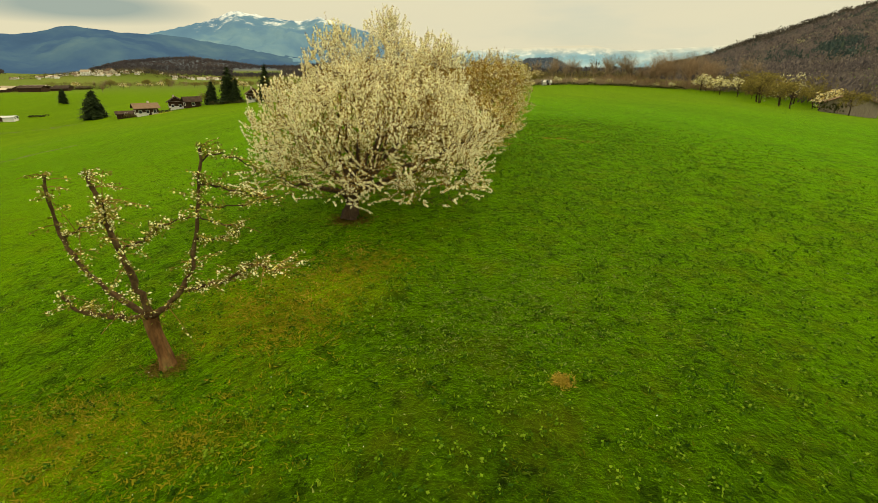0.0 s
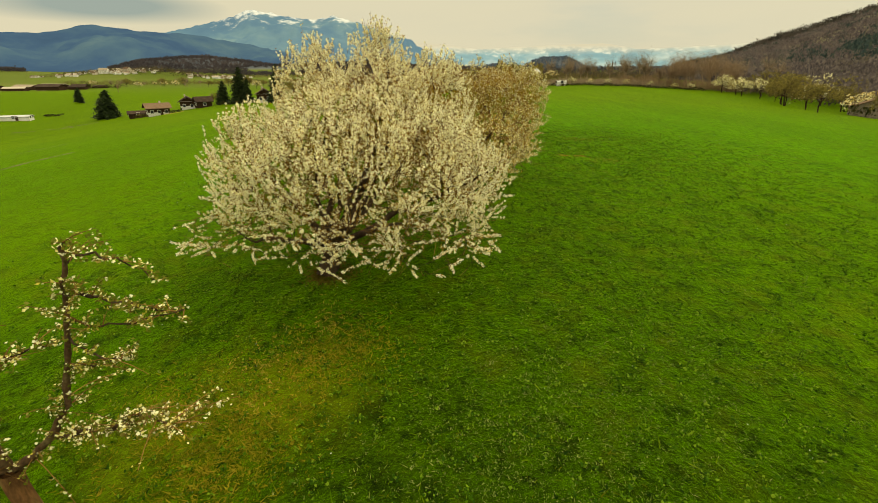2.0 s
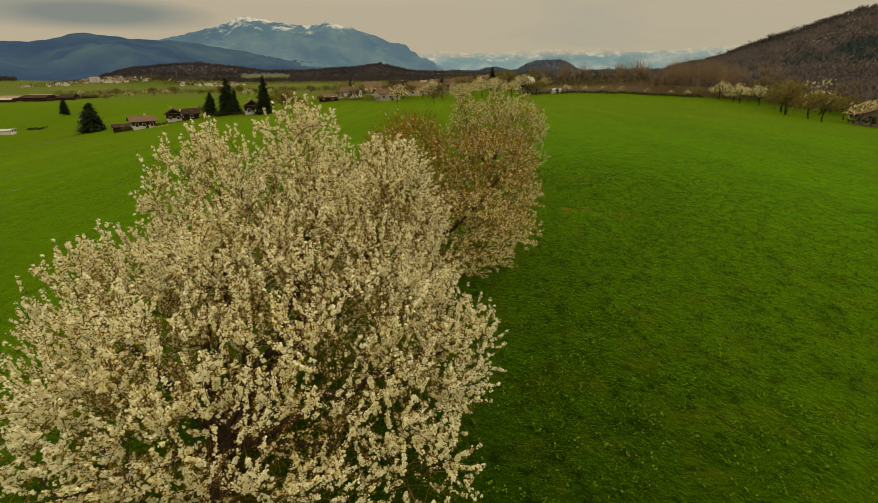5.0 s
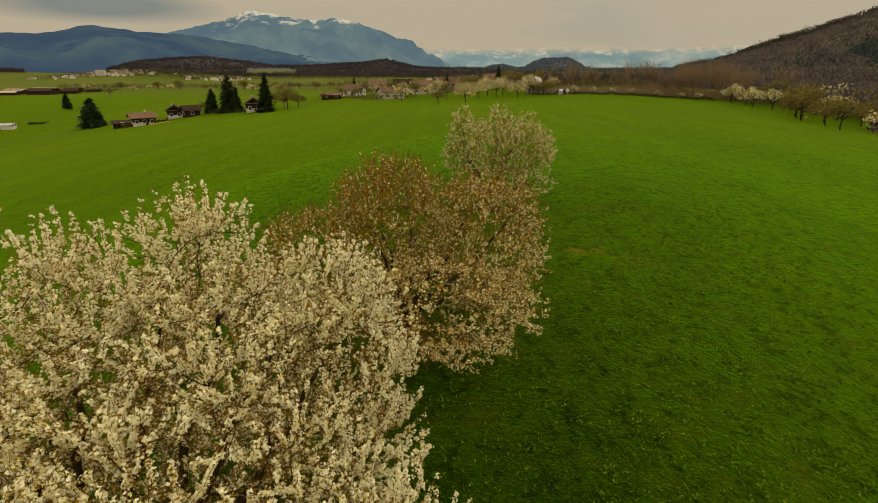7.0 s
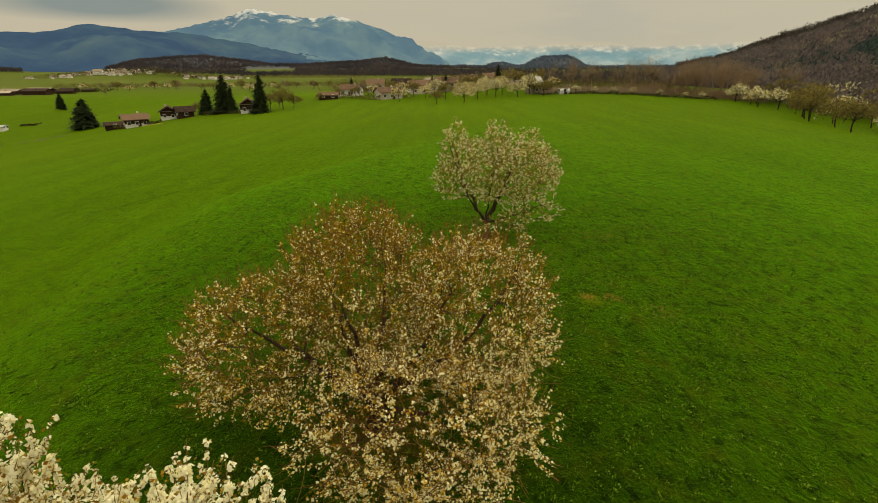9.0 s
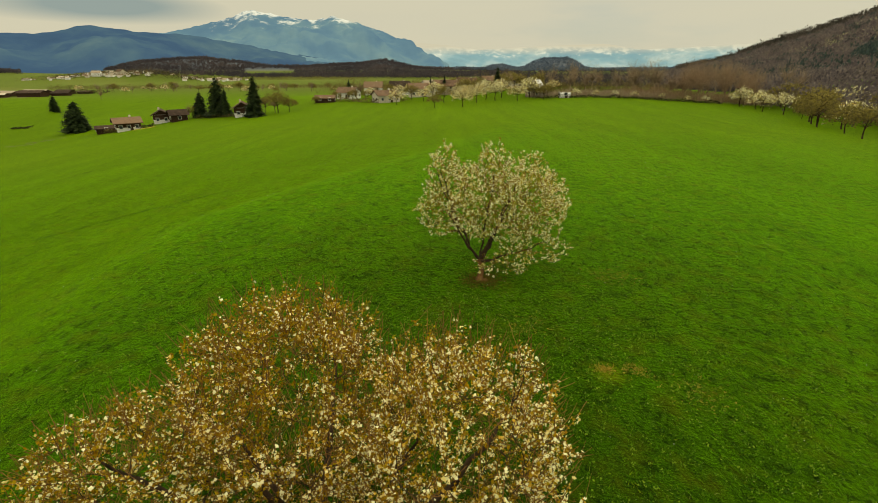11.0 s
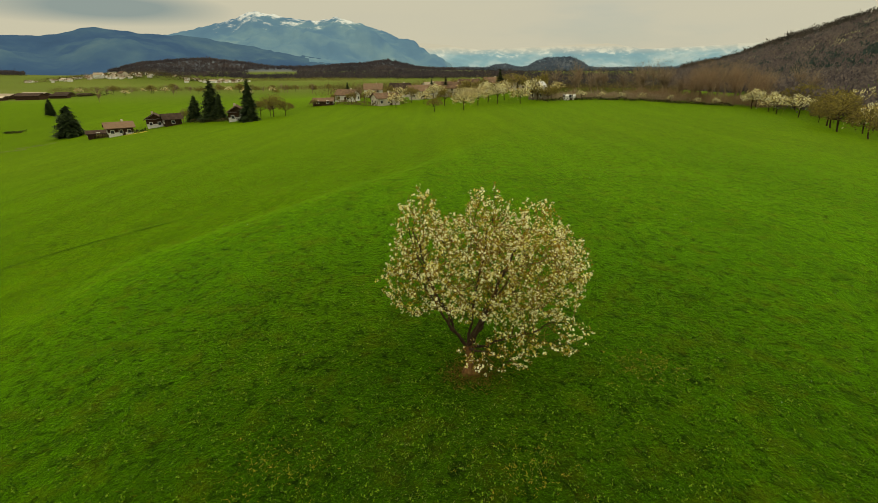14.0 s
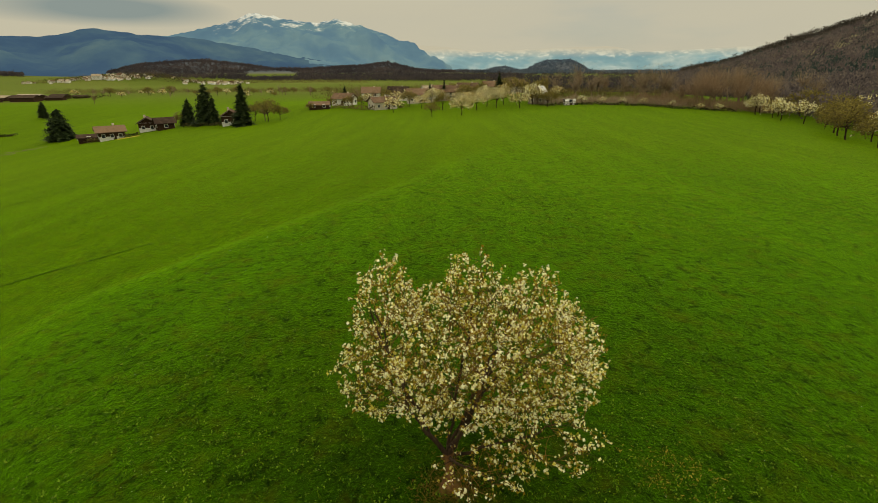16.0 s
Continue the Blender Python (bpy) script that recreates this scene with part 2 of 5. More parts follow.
STRAW = material("dry_grass", [(0.25, (0.26, 0.22, 0.02)), (0.5, (0.40, 0.29, 0.04)), (0.8, (0.54, 0.37, 0.07))], 1.5, 8.0, 0.2, 0.8, island=0.6, translucent=0.35)
WITHERED = material("withered_grass", [(0.25, (0.15, 0.17, 0.008)), (0.5, (0.24, 0.22, 0.012)), (0.8, (0.36, 0.28, 0.025))], 1.0, 8.0, 0.15, 0.8, island=0.6, translucent=0.5)
PETAL_WHITE = material("daisy_petals", [(0.3, (0.7, 0.7, 0.62)), (0.7, (0.85, 0.85, 0.8))], 3, 10, 0.1, 0.6)
YELLOW = material("yellow_flower_bed", [(0.3, (0.45, 0.42, 0.03)), (0.7, (0.65, 0.58, 0.06))], 0.8, 5, 0.4, 0.8, 0.5, 4)
STRAW_FIELD = material("pale_field_strip", [(0.3, (0.15, 0.17, 0.04)), (0.7, (0.25, 0.25, 0.09))], 0.15, 1.5, 0.4, 0.95)


def ground_material():
    m = bpy.data.materials.new("meadow")
    m.use_nodes = True
    t = m.node_tree
    bsdf = t.nodes["Principled BSDF"]
    bsdf.inputs["Roughness"].default_value = 0.9
    bsdf.inputs["Specular IOR Level"].default_value = 0.03
    co = t.nodes.new("ShaderNodeTexCoord")

    def noise_at(scale, detail=4.0, stretch=None, rough=0.55):
        src = co.outputs["Object"]
        if stretch:
            mp = nd(t, "ShaderNodeMapping", Scale=stretch, Rotation=(0, 0, radians(8)))
            t.links.new(src, mp.inputs[0])
            src = mp.outputs[0]
        n = nd(t, "ShaderNodeTexNoise", Scale=scale, Detail=detail, Roughness=rough)
        t.links.new(src, n.inputs["Vector"])
        return n.outputs[0]

    def blend(fac, a, b, mode="MIX"):
        x = t.nodes.new("ShaderNodeMix")
        x.data_type, x.blend_type = "RGBA", mode
        if isinstance(fac, float):
            x.inputs[0].default_value = fac
        else:
            t.links.new(fac, x.inputs[0])
        for s, v in ((6, a), (7, b)):
            if isinstance(v, tuple):
                x.inputs[s].default_value = (*v, 1)
            else:
                t.links.new(v, x.inputs[s])
        return x.outputs[2]

    broad = ramp(t, noise_at(0.05, 5), [(0.3, (0.0052, 0.020, 0.0006)), (0.5, (0.008, 0.026, 0.0007)), (0.7, (0.017, 0.037, 0.0009))])
    stripes = ramp(t, noise_at(0.25, 2, (1.0, 0.06, 1)), [(0.35, grey(0.82)), (0.65, grey(1.12))])
    col = blend(1.0, broad, stripes, "MULTIPLY")
    # dark noise specks paint the shade between tussocks and leaf clumps
    mid = ramp(t, noise_at(2.6, 4, (1.0, 0.85, 1), 0.6), [(0.36, grey(0.40)), (0.45, grey(1.0)), (0.62, grey(1.08)), (0.72, grey(1.45))])
    lumps = ramp(t, noise_at(1.1, 5, (1.0, 0.8, 1), 0.65), [(0.36, grey(0.5)), (0.45, grey(0.98)), (0.62, grey(1.15))])
    col = blend(1.0, col, lumps, "MULTIPLY")
    col = blend(1.0, col, mid, "MULTIPLY")
    fine = ramp(t, noise_at(9.0, 4, None, 0.7), [(0.33, grey(0.35)), (0.5, grey(0.9)), (0.66, grey(1.6))])
    col = blend(1.0, col, fine, "MULTIPLY")
    dry = ramp(t, noise_at(0.85, 6, None, 0.66), [(0.50, grey(0.0)), (0.68, grey(0.6))])
    col = blend(dry, col, (0.034, 0.040, 0.002))
    # golden withered patches on the slope and under the trees
    for px, py, pr in ((-1.2, -5.4, 3.2), (-3.6, -9.6, 2.0), (0.6, -4.6, 2.4), (3.9, 10.2, 2.4), (12.0, 17.6, 0.9)):
        mpp = nd(t, "ShaderNodeMapping", Location=(-px / pr, -py / pr, 0), Scale=(1 / pr, 1 / pr, 0.0))
        t.links.new(co.outputs["Object"], mpp.inputs[0])
        g = t.nodes.new("ShaderNodeTexGradient")
        g.gradient_type = "SPHERICAL"
        t.links.new(mpp.outputs[0], g.inputs[0])
        soft_edge = t.nodes.new("ShaderNodeMath")
        soft_edge.operation = "MULTIPLY"
        t.links.new(g.outputs[0], soft_edge.inputs[0])
        t.links.new(noise_at(1.3, 5), soft_edge.inputs[1])
        col = blend(ramp(t, soft_edge.outputs[0], [(0.10, grey(0.0)), (0.45, grey(0.55))]), col, (0.105, 0.11, 0.005))
    # valley fields farther off: broad plots of other greens
    geo = t.nodes.new("ShaderNodeNewGeometry")
    sep = t.nodes.new("ShaderNodeSeparateXYZ")
    t.links.new(geo.outputs["Position"], sep.inputs[0])
    vor = nd(t, "ShaderNodeTexVoronoi", Scale=0.006)
    mp = nd(t, "ShaderNodeMapping", Scale=(0.6, 1.6, 1), Rotation=(0, 0, radians(-20)))
    t.links.new(co.outputs["Object"], mp.inputs[0])
    t.links.new(mp.outputs[0], vor.inputs["Vector"])
    plots = ramp(t, vor.outputs["Color"], [(0.2, (0.045, 0.068, 0.010)), (0.45, (0.062, 0.084, 0.014)), (0.6, (0.10, 0.10, 0.03)), (0.8, (0.05, 0.075, 0.012))])
    far = t.nodes.new("ShaderNodeMapRange")
    far.inputs["From Min"].default_value, far.inputs["From Max"].default_value = 330, 520
    t.links.new(sep.outputs["Y"], far.inputs[0])
    col = blend(far.outputs[0], col, plots)
    # the field beyond the bank bears a yellower, lighter sward
    along = t.nodes.new("ShaderNodeMapRange")
    along.inputs["From Min"].default_value, along.inputs["From Max"].default_value = -20, 130
    t.links.new(sep.outputs["Y"], along.inputs[0])
    bank = ramp(t, along.outputs[0], [((yy + 20) / 150, grey((xx + 40) / 80)) for yy, xx in ((-20, -14), (0, -8), (12, -9.5), (37, -10.6), (44, -5.4), (62, 5.8), (90, 18), (130, 30))])
    edge_x = t.nodes.new("ShaderNodeMath")
    edge_x.operation = "MULTIPLY_ADD"
    t.links.new(bank, edge_x.inputs[0])
    edge_x.inputs[1].default_value, edge_x.inputs[2].default_value = 80.0, -40.0
    past = t.nodes.new("ShaderNodeMath")
    past.operation = "SUBTRACT"
    t.links.new(edge_x.outputs[0], past.inputs[0])
    t.links.new(sep.outputs["X"], past.inputs[1])
    ragged = t.nodes.new("ShaderNodeMath")
    ragged.operation = "MULTIPLY_ADD"
    t.links.new(noise_at(0.25, 4), ragged.inputs[0])
    ragged.inputs[1].default_value = 5.0
    t.links.new(past.outputs[0], ragged.inputs[2])
    beyond = t.nodes.new("ShaderNodeMapRange")
    beyond.interpolation_type = "SMOOTHSTEP"
    beyond.inputs["From Min"].default_value, beyond.inputs["From Max"].default_value = -1.0, 9.0
    beyond.inputs["To Max"].default_value = 0.38
    t.links.new(ragged.outputs[0], beyond.inputs[0])
    col = blend(beyond.outputs[0], col, (0.024, 0.036, 0.0008))
    # leaf litter under the woods on the slopes
    high = t.nodes.new("ShaderNodeMapRange")
    high.inputs["From Min"].default_value, high.inputs["From Max"].default_value = 1, 9
    t.links.new(sep.outputs["Z"], high.inputs[0])
    litter = ramp(t, noise_at(0.02, 6), [(0.3, (0.12, 0.095, 0.085)), (0.55, (0.20, 0.15, 0.115)), (0.75, (0.20, 0.18, 0.09))])
    col = blend(high.outputs[0], col, litter)
    # farther slopes turn blue-grey: distance haze put into colour and sheen tint
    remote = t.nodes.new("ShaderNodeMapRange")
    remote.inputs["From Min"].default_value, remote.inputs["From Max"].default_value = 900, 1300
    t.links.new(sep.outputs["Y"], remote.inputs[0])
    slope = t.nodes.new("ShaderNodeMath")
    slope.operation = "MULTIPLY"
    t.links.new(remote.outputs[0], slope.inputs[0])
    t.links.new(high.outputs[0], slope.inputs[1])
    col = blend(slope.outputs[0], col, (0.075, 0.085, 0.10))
    t.links.new(col, bsdf.inputs["Base Color"])
    bsdf.inputs["Sheen Weight"].default_value, bsdf.inputs["Sheen Roughness"].default_value = 0.9, 0.42
    tip_col = blend(0.45, blend(0.45, (0.28, 0.64, 0.014), lumps, "MULTIPLY"), stripes, "MULTIPLY")
    # the same painted specks, carried into the sheen
    tip_col = blend(0.75, tip_col, mid, "MULTIPLY")
    tip_col = blend(dry, tip_col, (0.30, 0.46, 0.018))
    # lusher, purer green farther up the field
    lush = t.nodes.new("ShaderNodeMapRange")
    lush.inputs["From Min"].default_value, lush.inputs["From Max"].default_value = 2, 18
    t.links.new(sep.outputs["Y"], lush.inputs[0])
    tip_col = blend(lush.outputs[0], tip_col, blend(1.0, tip_col, (0.84, 0.97, 0.9), "MULTIPLY"))
    upper = t.nodes.new("ShaderNodeMapRange")
    upper.inputs["From Min"].default_value, upper.inputs["From Max"].default_value = 35, 100
    t.links.new(sep.outputs["Y"], upper.inputs[0])
    tip_col = blend(upper.outputs[0], tip_col, blend(1.0, tip_col, (1.22, 0.88, 0.9), "MULTIPLY"))
    tip_col = blend(beyond.outputs[0], tip_col, blend(0.6, (0.26, 0.475, 0.005), stripes, "MULTIPLY"))
    tip_col = blend(far.outputs[0], tip_col, (0.22, 0.28, 0.05))
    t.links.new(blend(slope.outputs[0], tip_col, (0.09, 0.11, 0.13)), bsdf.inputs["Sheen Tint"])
    bp = nd(t, "ShaderNodeBump", Strength=1.0, Distance=0.07)
    t.links.new(noise_at(5.5, 6, None, 0.7), bp.inputs["Height"])
    t.links.new(bp.outputs[0], bsdf.inputs["Normal"])
    return m


MEADOW = ground_material()


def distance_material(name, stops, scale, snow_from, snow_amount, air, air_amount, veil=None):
    """Far mountain side: wooded slopes and snow fields, with distance haze painted in as blue colour and emission."""
    m = bpy.data.materials.new(name)
    m.use_nodes = True
    t = m.node_tree
    bsdf = t.nodes["Principled BSDF"]
    bsdf.inputs["Roughness"].default_value = 1.0
    bsdf.inputs["Specular IOR Level"].default_value = 0.0
    co = t.nodes.new("ShaderNodeTexCoord")
    n = nd(t, "ShaderNodeTexNoise", Scale=scale, Detail=8.0, Roughness=0.6)
    t.links.new(co.outputs["Object"], n.inputs["Vector"])
    col = ramp(t, n.outputs[0], stops)
    sep = t.nodes.new("ShaderNodeSeparateXYZ")
    t.links.new(co.outputs["Object"], sep.inputs[0])
    n2 = nd(t, "ShaderNodeTexNoise", Scale=scale * 4, Detail=8.0, Roughness=0.7)
    t.links.new(co.outputs["Object"], n2.inputs["Vector"])
    hgt = t.nodes.new("ShaderNodeMapRange")
    hgt.inputs["From Min"].default_value, hgt.inputs["From Max"].default_value = snow_from
    hgt.inputs["To Min"].default_value, hgt.inputs["To Max"].default_value = -0.25, 0.12
    t.links.new(sep.outputs["Z"], hgt.inputs[0])
    add = t.nodes.new("ShaderNodeMath")
    t.links.new(hgt.outputs[0], add.inputs[0])
    t.links.new(n2.outputs[0], add.inputs[1])
    snow = ramp(t, add.outputs[0], [(0.50, grey(0.0)), (0.62, grey(snow_amount))])
    mx = t.nodes.new("ShaderNodeMix")
    mx.data_type = "RGBA"
    t.links.new(snow, mx.inputs[0])
    t.links.new(col, mx.inputs[6])
    mx.inputs[7].default_value = (0.88, 0.86, 0.82, 1)
    t.links.new(mx.outputs[2], bsdf.inputs["Base Color"])
    # emission mixed over the slope stands for the haze in between
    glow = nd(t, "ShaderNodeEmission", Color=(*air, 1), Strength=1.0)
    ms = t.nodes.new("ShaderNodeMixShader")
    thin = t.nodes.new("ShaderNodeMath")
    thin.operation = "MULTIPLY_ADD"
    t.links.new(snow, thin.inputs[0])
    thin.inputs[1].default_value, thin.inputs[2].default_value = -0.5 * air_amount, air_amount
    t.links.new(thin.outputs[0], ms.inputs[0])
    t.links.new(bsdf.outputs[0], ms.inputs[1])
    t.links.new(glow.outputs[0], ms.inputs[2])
    last = ms.outputs[0]
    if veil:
        # haze and cloud painted on: the crest fades by height into glowing sky colour
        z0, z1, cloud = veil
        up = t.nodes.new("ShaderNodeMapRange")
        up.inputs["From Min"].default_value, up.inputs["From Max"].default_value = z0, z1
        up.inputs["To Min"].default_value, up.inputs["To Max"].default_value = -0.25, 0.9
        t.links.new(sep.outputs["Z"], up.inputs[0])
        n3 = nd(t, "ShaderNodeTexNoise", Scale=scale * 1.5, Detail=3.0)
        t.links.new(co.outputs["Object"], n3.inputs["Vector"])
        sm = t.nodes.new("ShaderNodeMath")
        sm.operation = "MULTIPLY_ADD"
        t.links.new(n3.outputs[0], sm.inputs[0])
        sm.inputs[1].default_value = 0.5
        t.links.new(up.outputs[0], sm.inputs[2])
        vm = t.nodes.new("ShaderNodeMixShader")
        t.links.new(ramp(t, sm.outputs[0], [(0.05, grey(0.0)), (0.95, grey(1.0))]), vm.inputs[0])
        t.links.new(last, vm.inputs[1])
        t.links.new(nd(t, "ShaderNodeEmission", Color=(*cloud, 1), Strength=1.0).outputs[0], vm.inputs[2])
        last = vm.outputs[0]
    t.links.new(last, t.nodes["Material Output"].inputs[0])
    return m


# slope colours are blued for distance haze, and air adds its glow
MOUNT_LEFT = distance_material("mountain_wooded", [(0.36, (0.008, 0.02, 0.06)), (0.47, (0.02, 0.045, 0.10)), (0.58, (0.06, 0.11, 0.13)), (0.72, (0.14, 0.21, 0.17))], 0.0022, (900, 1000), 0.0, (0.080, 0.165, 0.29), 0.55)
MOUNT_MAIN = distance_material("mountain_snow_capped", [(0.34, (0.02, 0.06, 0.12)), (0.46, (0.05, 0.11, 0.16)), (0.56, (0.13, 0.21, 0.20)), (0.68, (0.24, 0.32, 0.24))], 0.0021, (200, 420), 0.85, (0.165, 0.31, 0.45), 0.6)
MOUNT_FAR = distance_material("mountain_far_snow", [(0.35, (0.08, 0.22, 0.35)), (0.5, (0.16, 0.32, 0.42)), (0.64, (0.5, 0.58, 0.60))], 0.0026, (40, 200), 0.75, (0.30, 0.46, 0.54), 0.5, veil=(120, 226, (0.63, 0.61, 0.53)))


# ---- building helpers ----
def mesh_of(name, verts, faces, mats, index=None, smooth=False):
    """A mesh from arrays; faces: an (n, k) array, or a list of such."""
    me = bpy.data.meshes.new(name)
    verts = np.asarray(verts, np.float32)
    groups = [np.asarray(f, np.int32) for f in (faces if isinstance(faces, list) else [faces]) if len(f)]
    me.vertices.add(len(verts))
    me.vertices.foreach_set("co", verts.ravel())
    loops = np.concatenate([g.ravel() for g in groups])
    sizes = np.concatenate([np.full(len(g), g.shape[1], np.int32) for g in groups])
    me.loops.add(len(loops))
    me.loops.foreach_set("vertex_index", loops)
    me.polygons.add(len(sizes))
    me.polygons.foreach_set("loop_start", np.concatenate([[0], np.cumsum(sizes)[:-1]]).astype(np.int32))
    me.polygons.foreach_set("loop_total", sizes)
    for m in (mats if isinstance(mats, (list, tuple)) else [mats]):
        me.materials.append(m)
    if index is not None:
        me.polygons.foreach_set("material_index", np.asarray(index, np.int32))
    me.polygons.foreach_set("use_smooth", np.full(len(sizes), smooth, bool))
    me.update()
    me.validate()
    return me


def part(name, me, parent, label=""):
    ob = new(name, me)
    ob.parent = parent
    if label:
        tagged(ob, label)
    return ob


def empty(name, m):
    ob = new(name)
    ob.matrix_world = m
    return ob


def part_bm(name, bm, mat, parent, label="", smooth=False):
    me = bpy.data.meshes.new(name)
    bm.to_mesh(me)
    bm.free()
    me.materials.append(mat)
    for p in me.polygons:
        p.use_smooth = smooth
    return part(name, me, parent, label)


def smoothstep(a, b, x):
    s = np.clip((x - a) / (b - a), 0, 1)
    return s * s * (3 - 2 * s)


# ---- terrain ----
def wave(x, y, k, seed):
    """Gentle irregular relief of wavelength about 1/k."""
    r = np.random.RandomState(seed)
    out = 0
    for i in range(5):
        a, ph, kk = r.rand() * 6.28, r.rand() * 6.28, k * (0.6 + 0.9 * r.rand())
        out = out + np.sin((x * math.cos(a) + y * math.sin(a)) * kk * 6.28 + ph)
    return out / 5


def terrain(x, y):
    x, y = np.asarray(x, float), np.asarray(y, float)
    # the field is a broad swell that falls off to both sides and beyond
    xx, yy = np.clip(x, -200, 170), np.clip(y, -60, 240)
    s = np.sqrt(xx * xx + 225) - 15
    field = (-0.1035 + 0.02907 * xx + 0.03478 * yy - 0.09783 * s + 0.0000612 * xx * yy - 0.000614 * yy * yy + 0.000638 * s * yy
             - 0.0005845 * s * s + 0.000001717 * yy ** 3)
    # a low bank along the left shoulder of the field
    edge = np.interp(y, [0, 12, 28, 37, 44, 62, 90, 130], [-7, -9.5, -11.2, -10.6, -5.4, 5.8, 18, 30]) - x
    field = field - 0.55 * smoothstep(0, 3.5, edge) * (1 - smoothstep(10, 40, edge)) * smoothstep(2, 16, y) * (1 - smoothstep(75, 120, y))
    field = -18 + np.logaddexp(0, (field + 18) / 1.5) * 1.5
    field = field - 0.42 * np.exp(-((x + 4) ** 2 + (y + 7.5) ** 2) / 18)
    r = np.hypot(x, y)
    az = np.degrees(np.arctan2(x, np.maximum(y, -1e9)))
    d = np.hypot(x, y - 60)
    plain = -11.0 + 1.5 * wave(x, y, 1 / 700, 3)
    z = field + (plain - field) * smoothstep(190, 420, d)
    z = z + 0.05 * wave(x, y, 1 / 9, 5) + 0.12 * wave(x, y, 1 / 31, 6)
    # wooded hillside that climbs away on the right
    el = np.interp(az, [24, 26, 30.1, 33.5, 37, 41.4, 50, 65, 110, 150], [0, 0.2, 1.2, 2.3, 3.4, 5.0, 7.2, 8, 8, 0])
    foot = np.interp(az, [24, 27, 30, 35, 42, 60], [800, 460, 310, 225, 180, 160])
    u = np.clip((r - foot) / (1500 - foot), 0, 1.25)
    rise = 1500 * np.tan(np.radians(el)) * np.where(u < 1, np.maximum(u, 0) ** 1.25, 1 - (u - 1) * 2.0)
    z = z + np.maximum(rise, 0) * (1 + 0.10 * wave(x, y, 1 / 240, 8) * np.clip(u * 3, 0, 1))
    z = z + 13 * np.exp(-((x + 600) ** 2 + (y - 905) ** 2) / 85 ** 2) + 9 * np.exp(-((x + 520) ** 2 + (y - 905) ** 2) / 40 ** 2)
    # low wooded hills across the valley
    bump_l = np.interp(az, [-60, -46, -42, -39, -35.5, -32, -25.5, -21.5, -19.5, -15, -11, -6.2, -2.5, 0, 4, 9], [10, 14, 14, 6, 6, 42, 56, 38, 26, 26, 35, 45, 24, 18, 16, 10])
    z = z + bump_l * np.exp(-((r - 2000) / 330) ** 2) * (1 + 0.12 * wave(x, y, 1 / 260, 9))
    bump_m = 62 * np.exp(-((az - 13.8) / 3.1) ** 4) + 34 * np.exp(-((az - 7.6) / 2.2) ** 2) + 14 * np.exp(-((az - 22) / 6) ** 2)
    z = z + bump_m * np.exp(-((r - 2600) / 300) ** 2)
    return z


def tz(x, y):
    return float(terrain(x, y))


def axis(lo, hi, fine_lo, fine_hi, step, grow=1.09):
    mid = list(np.arange(fine_lo, fine_hi + 0.01, step))
    s, v = step, fine_hi
    while v < hi:
        s = min(s * grow, 60)
        v += s
        mid.append(v)
    s, v = step, fine_lo
    while v > lo:
        s = min(s * grow, 60)
        v -= s
        mid.insert(0, v)
    return np.array(mid)


def build_ground():
    xs, ys = axis(-4200, 4200, -30, 45, 1.2), axis(-600, 4600, -25, 60, 1.2)
    gx, gy = np.meshgrid(xs, ys)
    verts = np.stack([gx, gy, terrain(gx, gy)], -1).reshape(-1, 3)
    n, m = len(xs), len(ys)
    i = (np.arange(m - 1)[:, None] * n + np.arange(n - 1)[None]).ravel()
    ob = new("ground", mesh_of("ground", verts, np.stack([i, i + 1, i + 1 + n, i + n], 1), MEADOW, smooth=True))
    tagged(ob, "green spring meadow rolling down into a broad valley", "meadow", kind="structure")


build_ground()


def mountain(name, label, mat, controls, foot_r, ridge_r, back_r, rough, seed):
    """A range seen across the valley; controls: azimuth and height angle along its crest, in degrees."""
    az = np.linspace(controls[0][0], controls[-1][0], 260)
    el = np.interp(az, [c[0] for c in controls], [c[1] for c in controls])
    k = np.hanning(9)
    el = np.convolve(np.pad(el, 4, "edge"), k / k.sum(), "valid")
    rs = np.concatenate([np.linspace(foot_r, ridge_r, 36), np.linspace(ridge_r, back_r, 8)[1:]])
    A, R = np.meshgrid(np.radians(az), rs)
    x, y = R * np.sin(A), R * np.cos(A)
    crest = ridge_r * np.tan(np.radians(el))[None] + 8
    u = np.where(R <= ridge_r, (R - foot_r) / (ridge_r - foot_r), 1 - 0.7 * (R - ridge_r) / (back_r - ridge_r))
    rel = wave(x, y, 1 / 900, seed) + 0.6 * wave(x, y, 1 / 380, seed + 1) + 0.35 * np.abs(wave(x, y, 1 / 150, seed + 2))
    z = -12 + (crest + 12) * u ** 1.15 + rel * rough * np.sin(np.clip(u, 0, 1) * 3.14) + rough * 0.10 * wave(x, y, 1 / 70, seed + 4) * np.clip(u, 0, 1)
    n = len(az)
    i = (np.arange(len(rs) - 1)[:, None] * n + np.arange(n - 1)[None]).ravel()
    ob = new(name, mesh_of(name, np.stack([x, y, z], -1).reshape(-1, 3), np.stack([i, i + 1, i + 1 + n, i + n], 1), mat, smooth=True))
    return tagged(ob, label, "mountain", kind="structure")


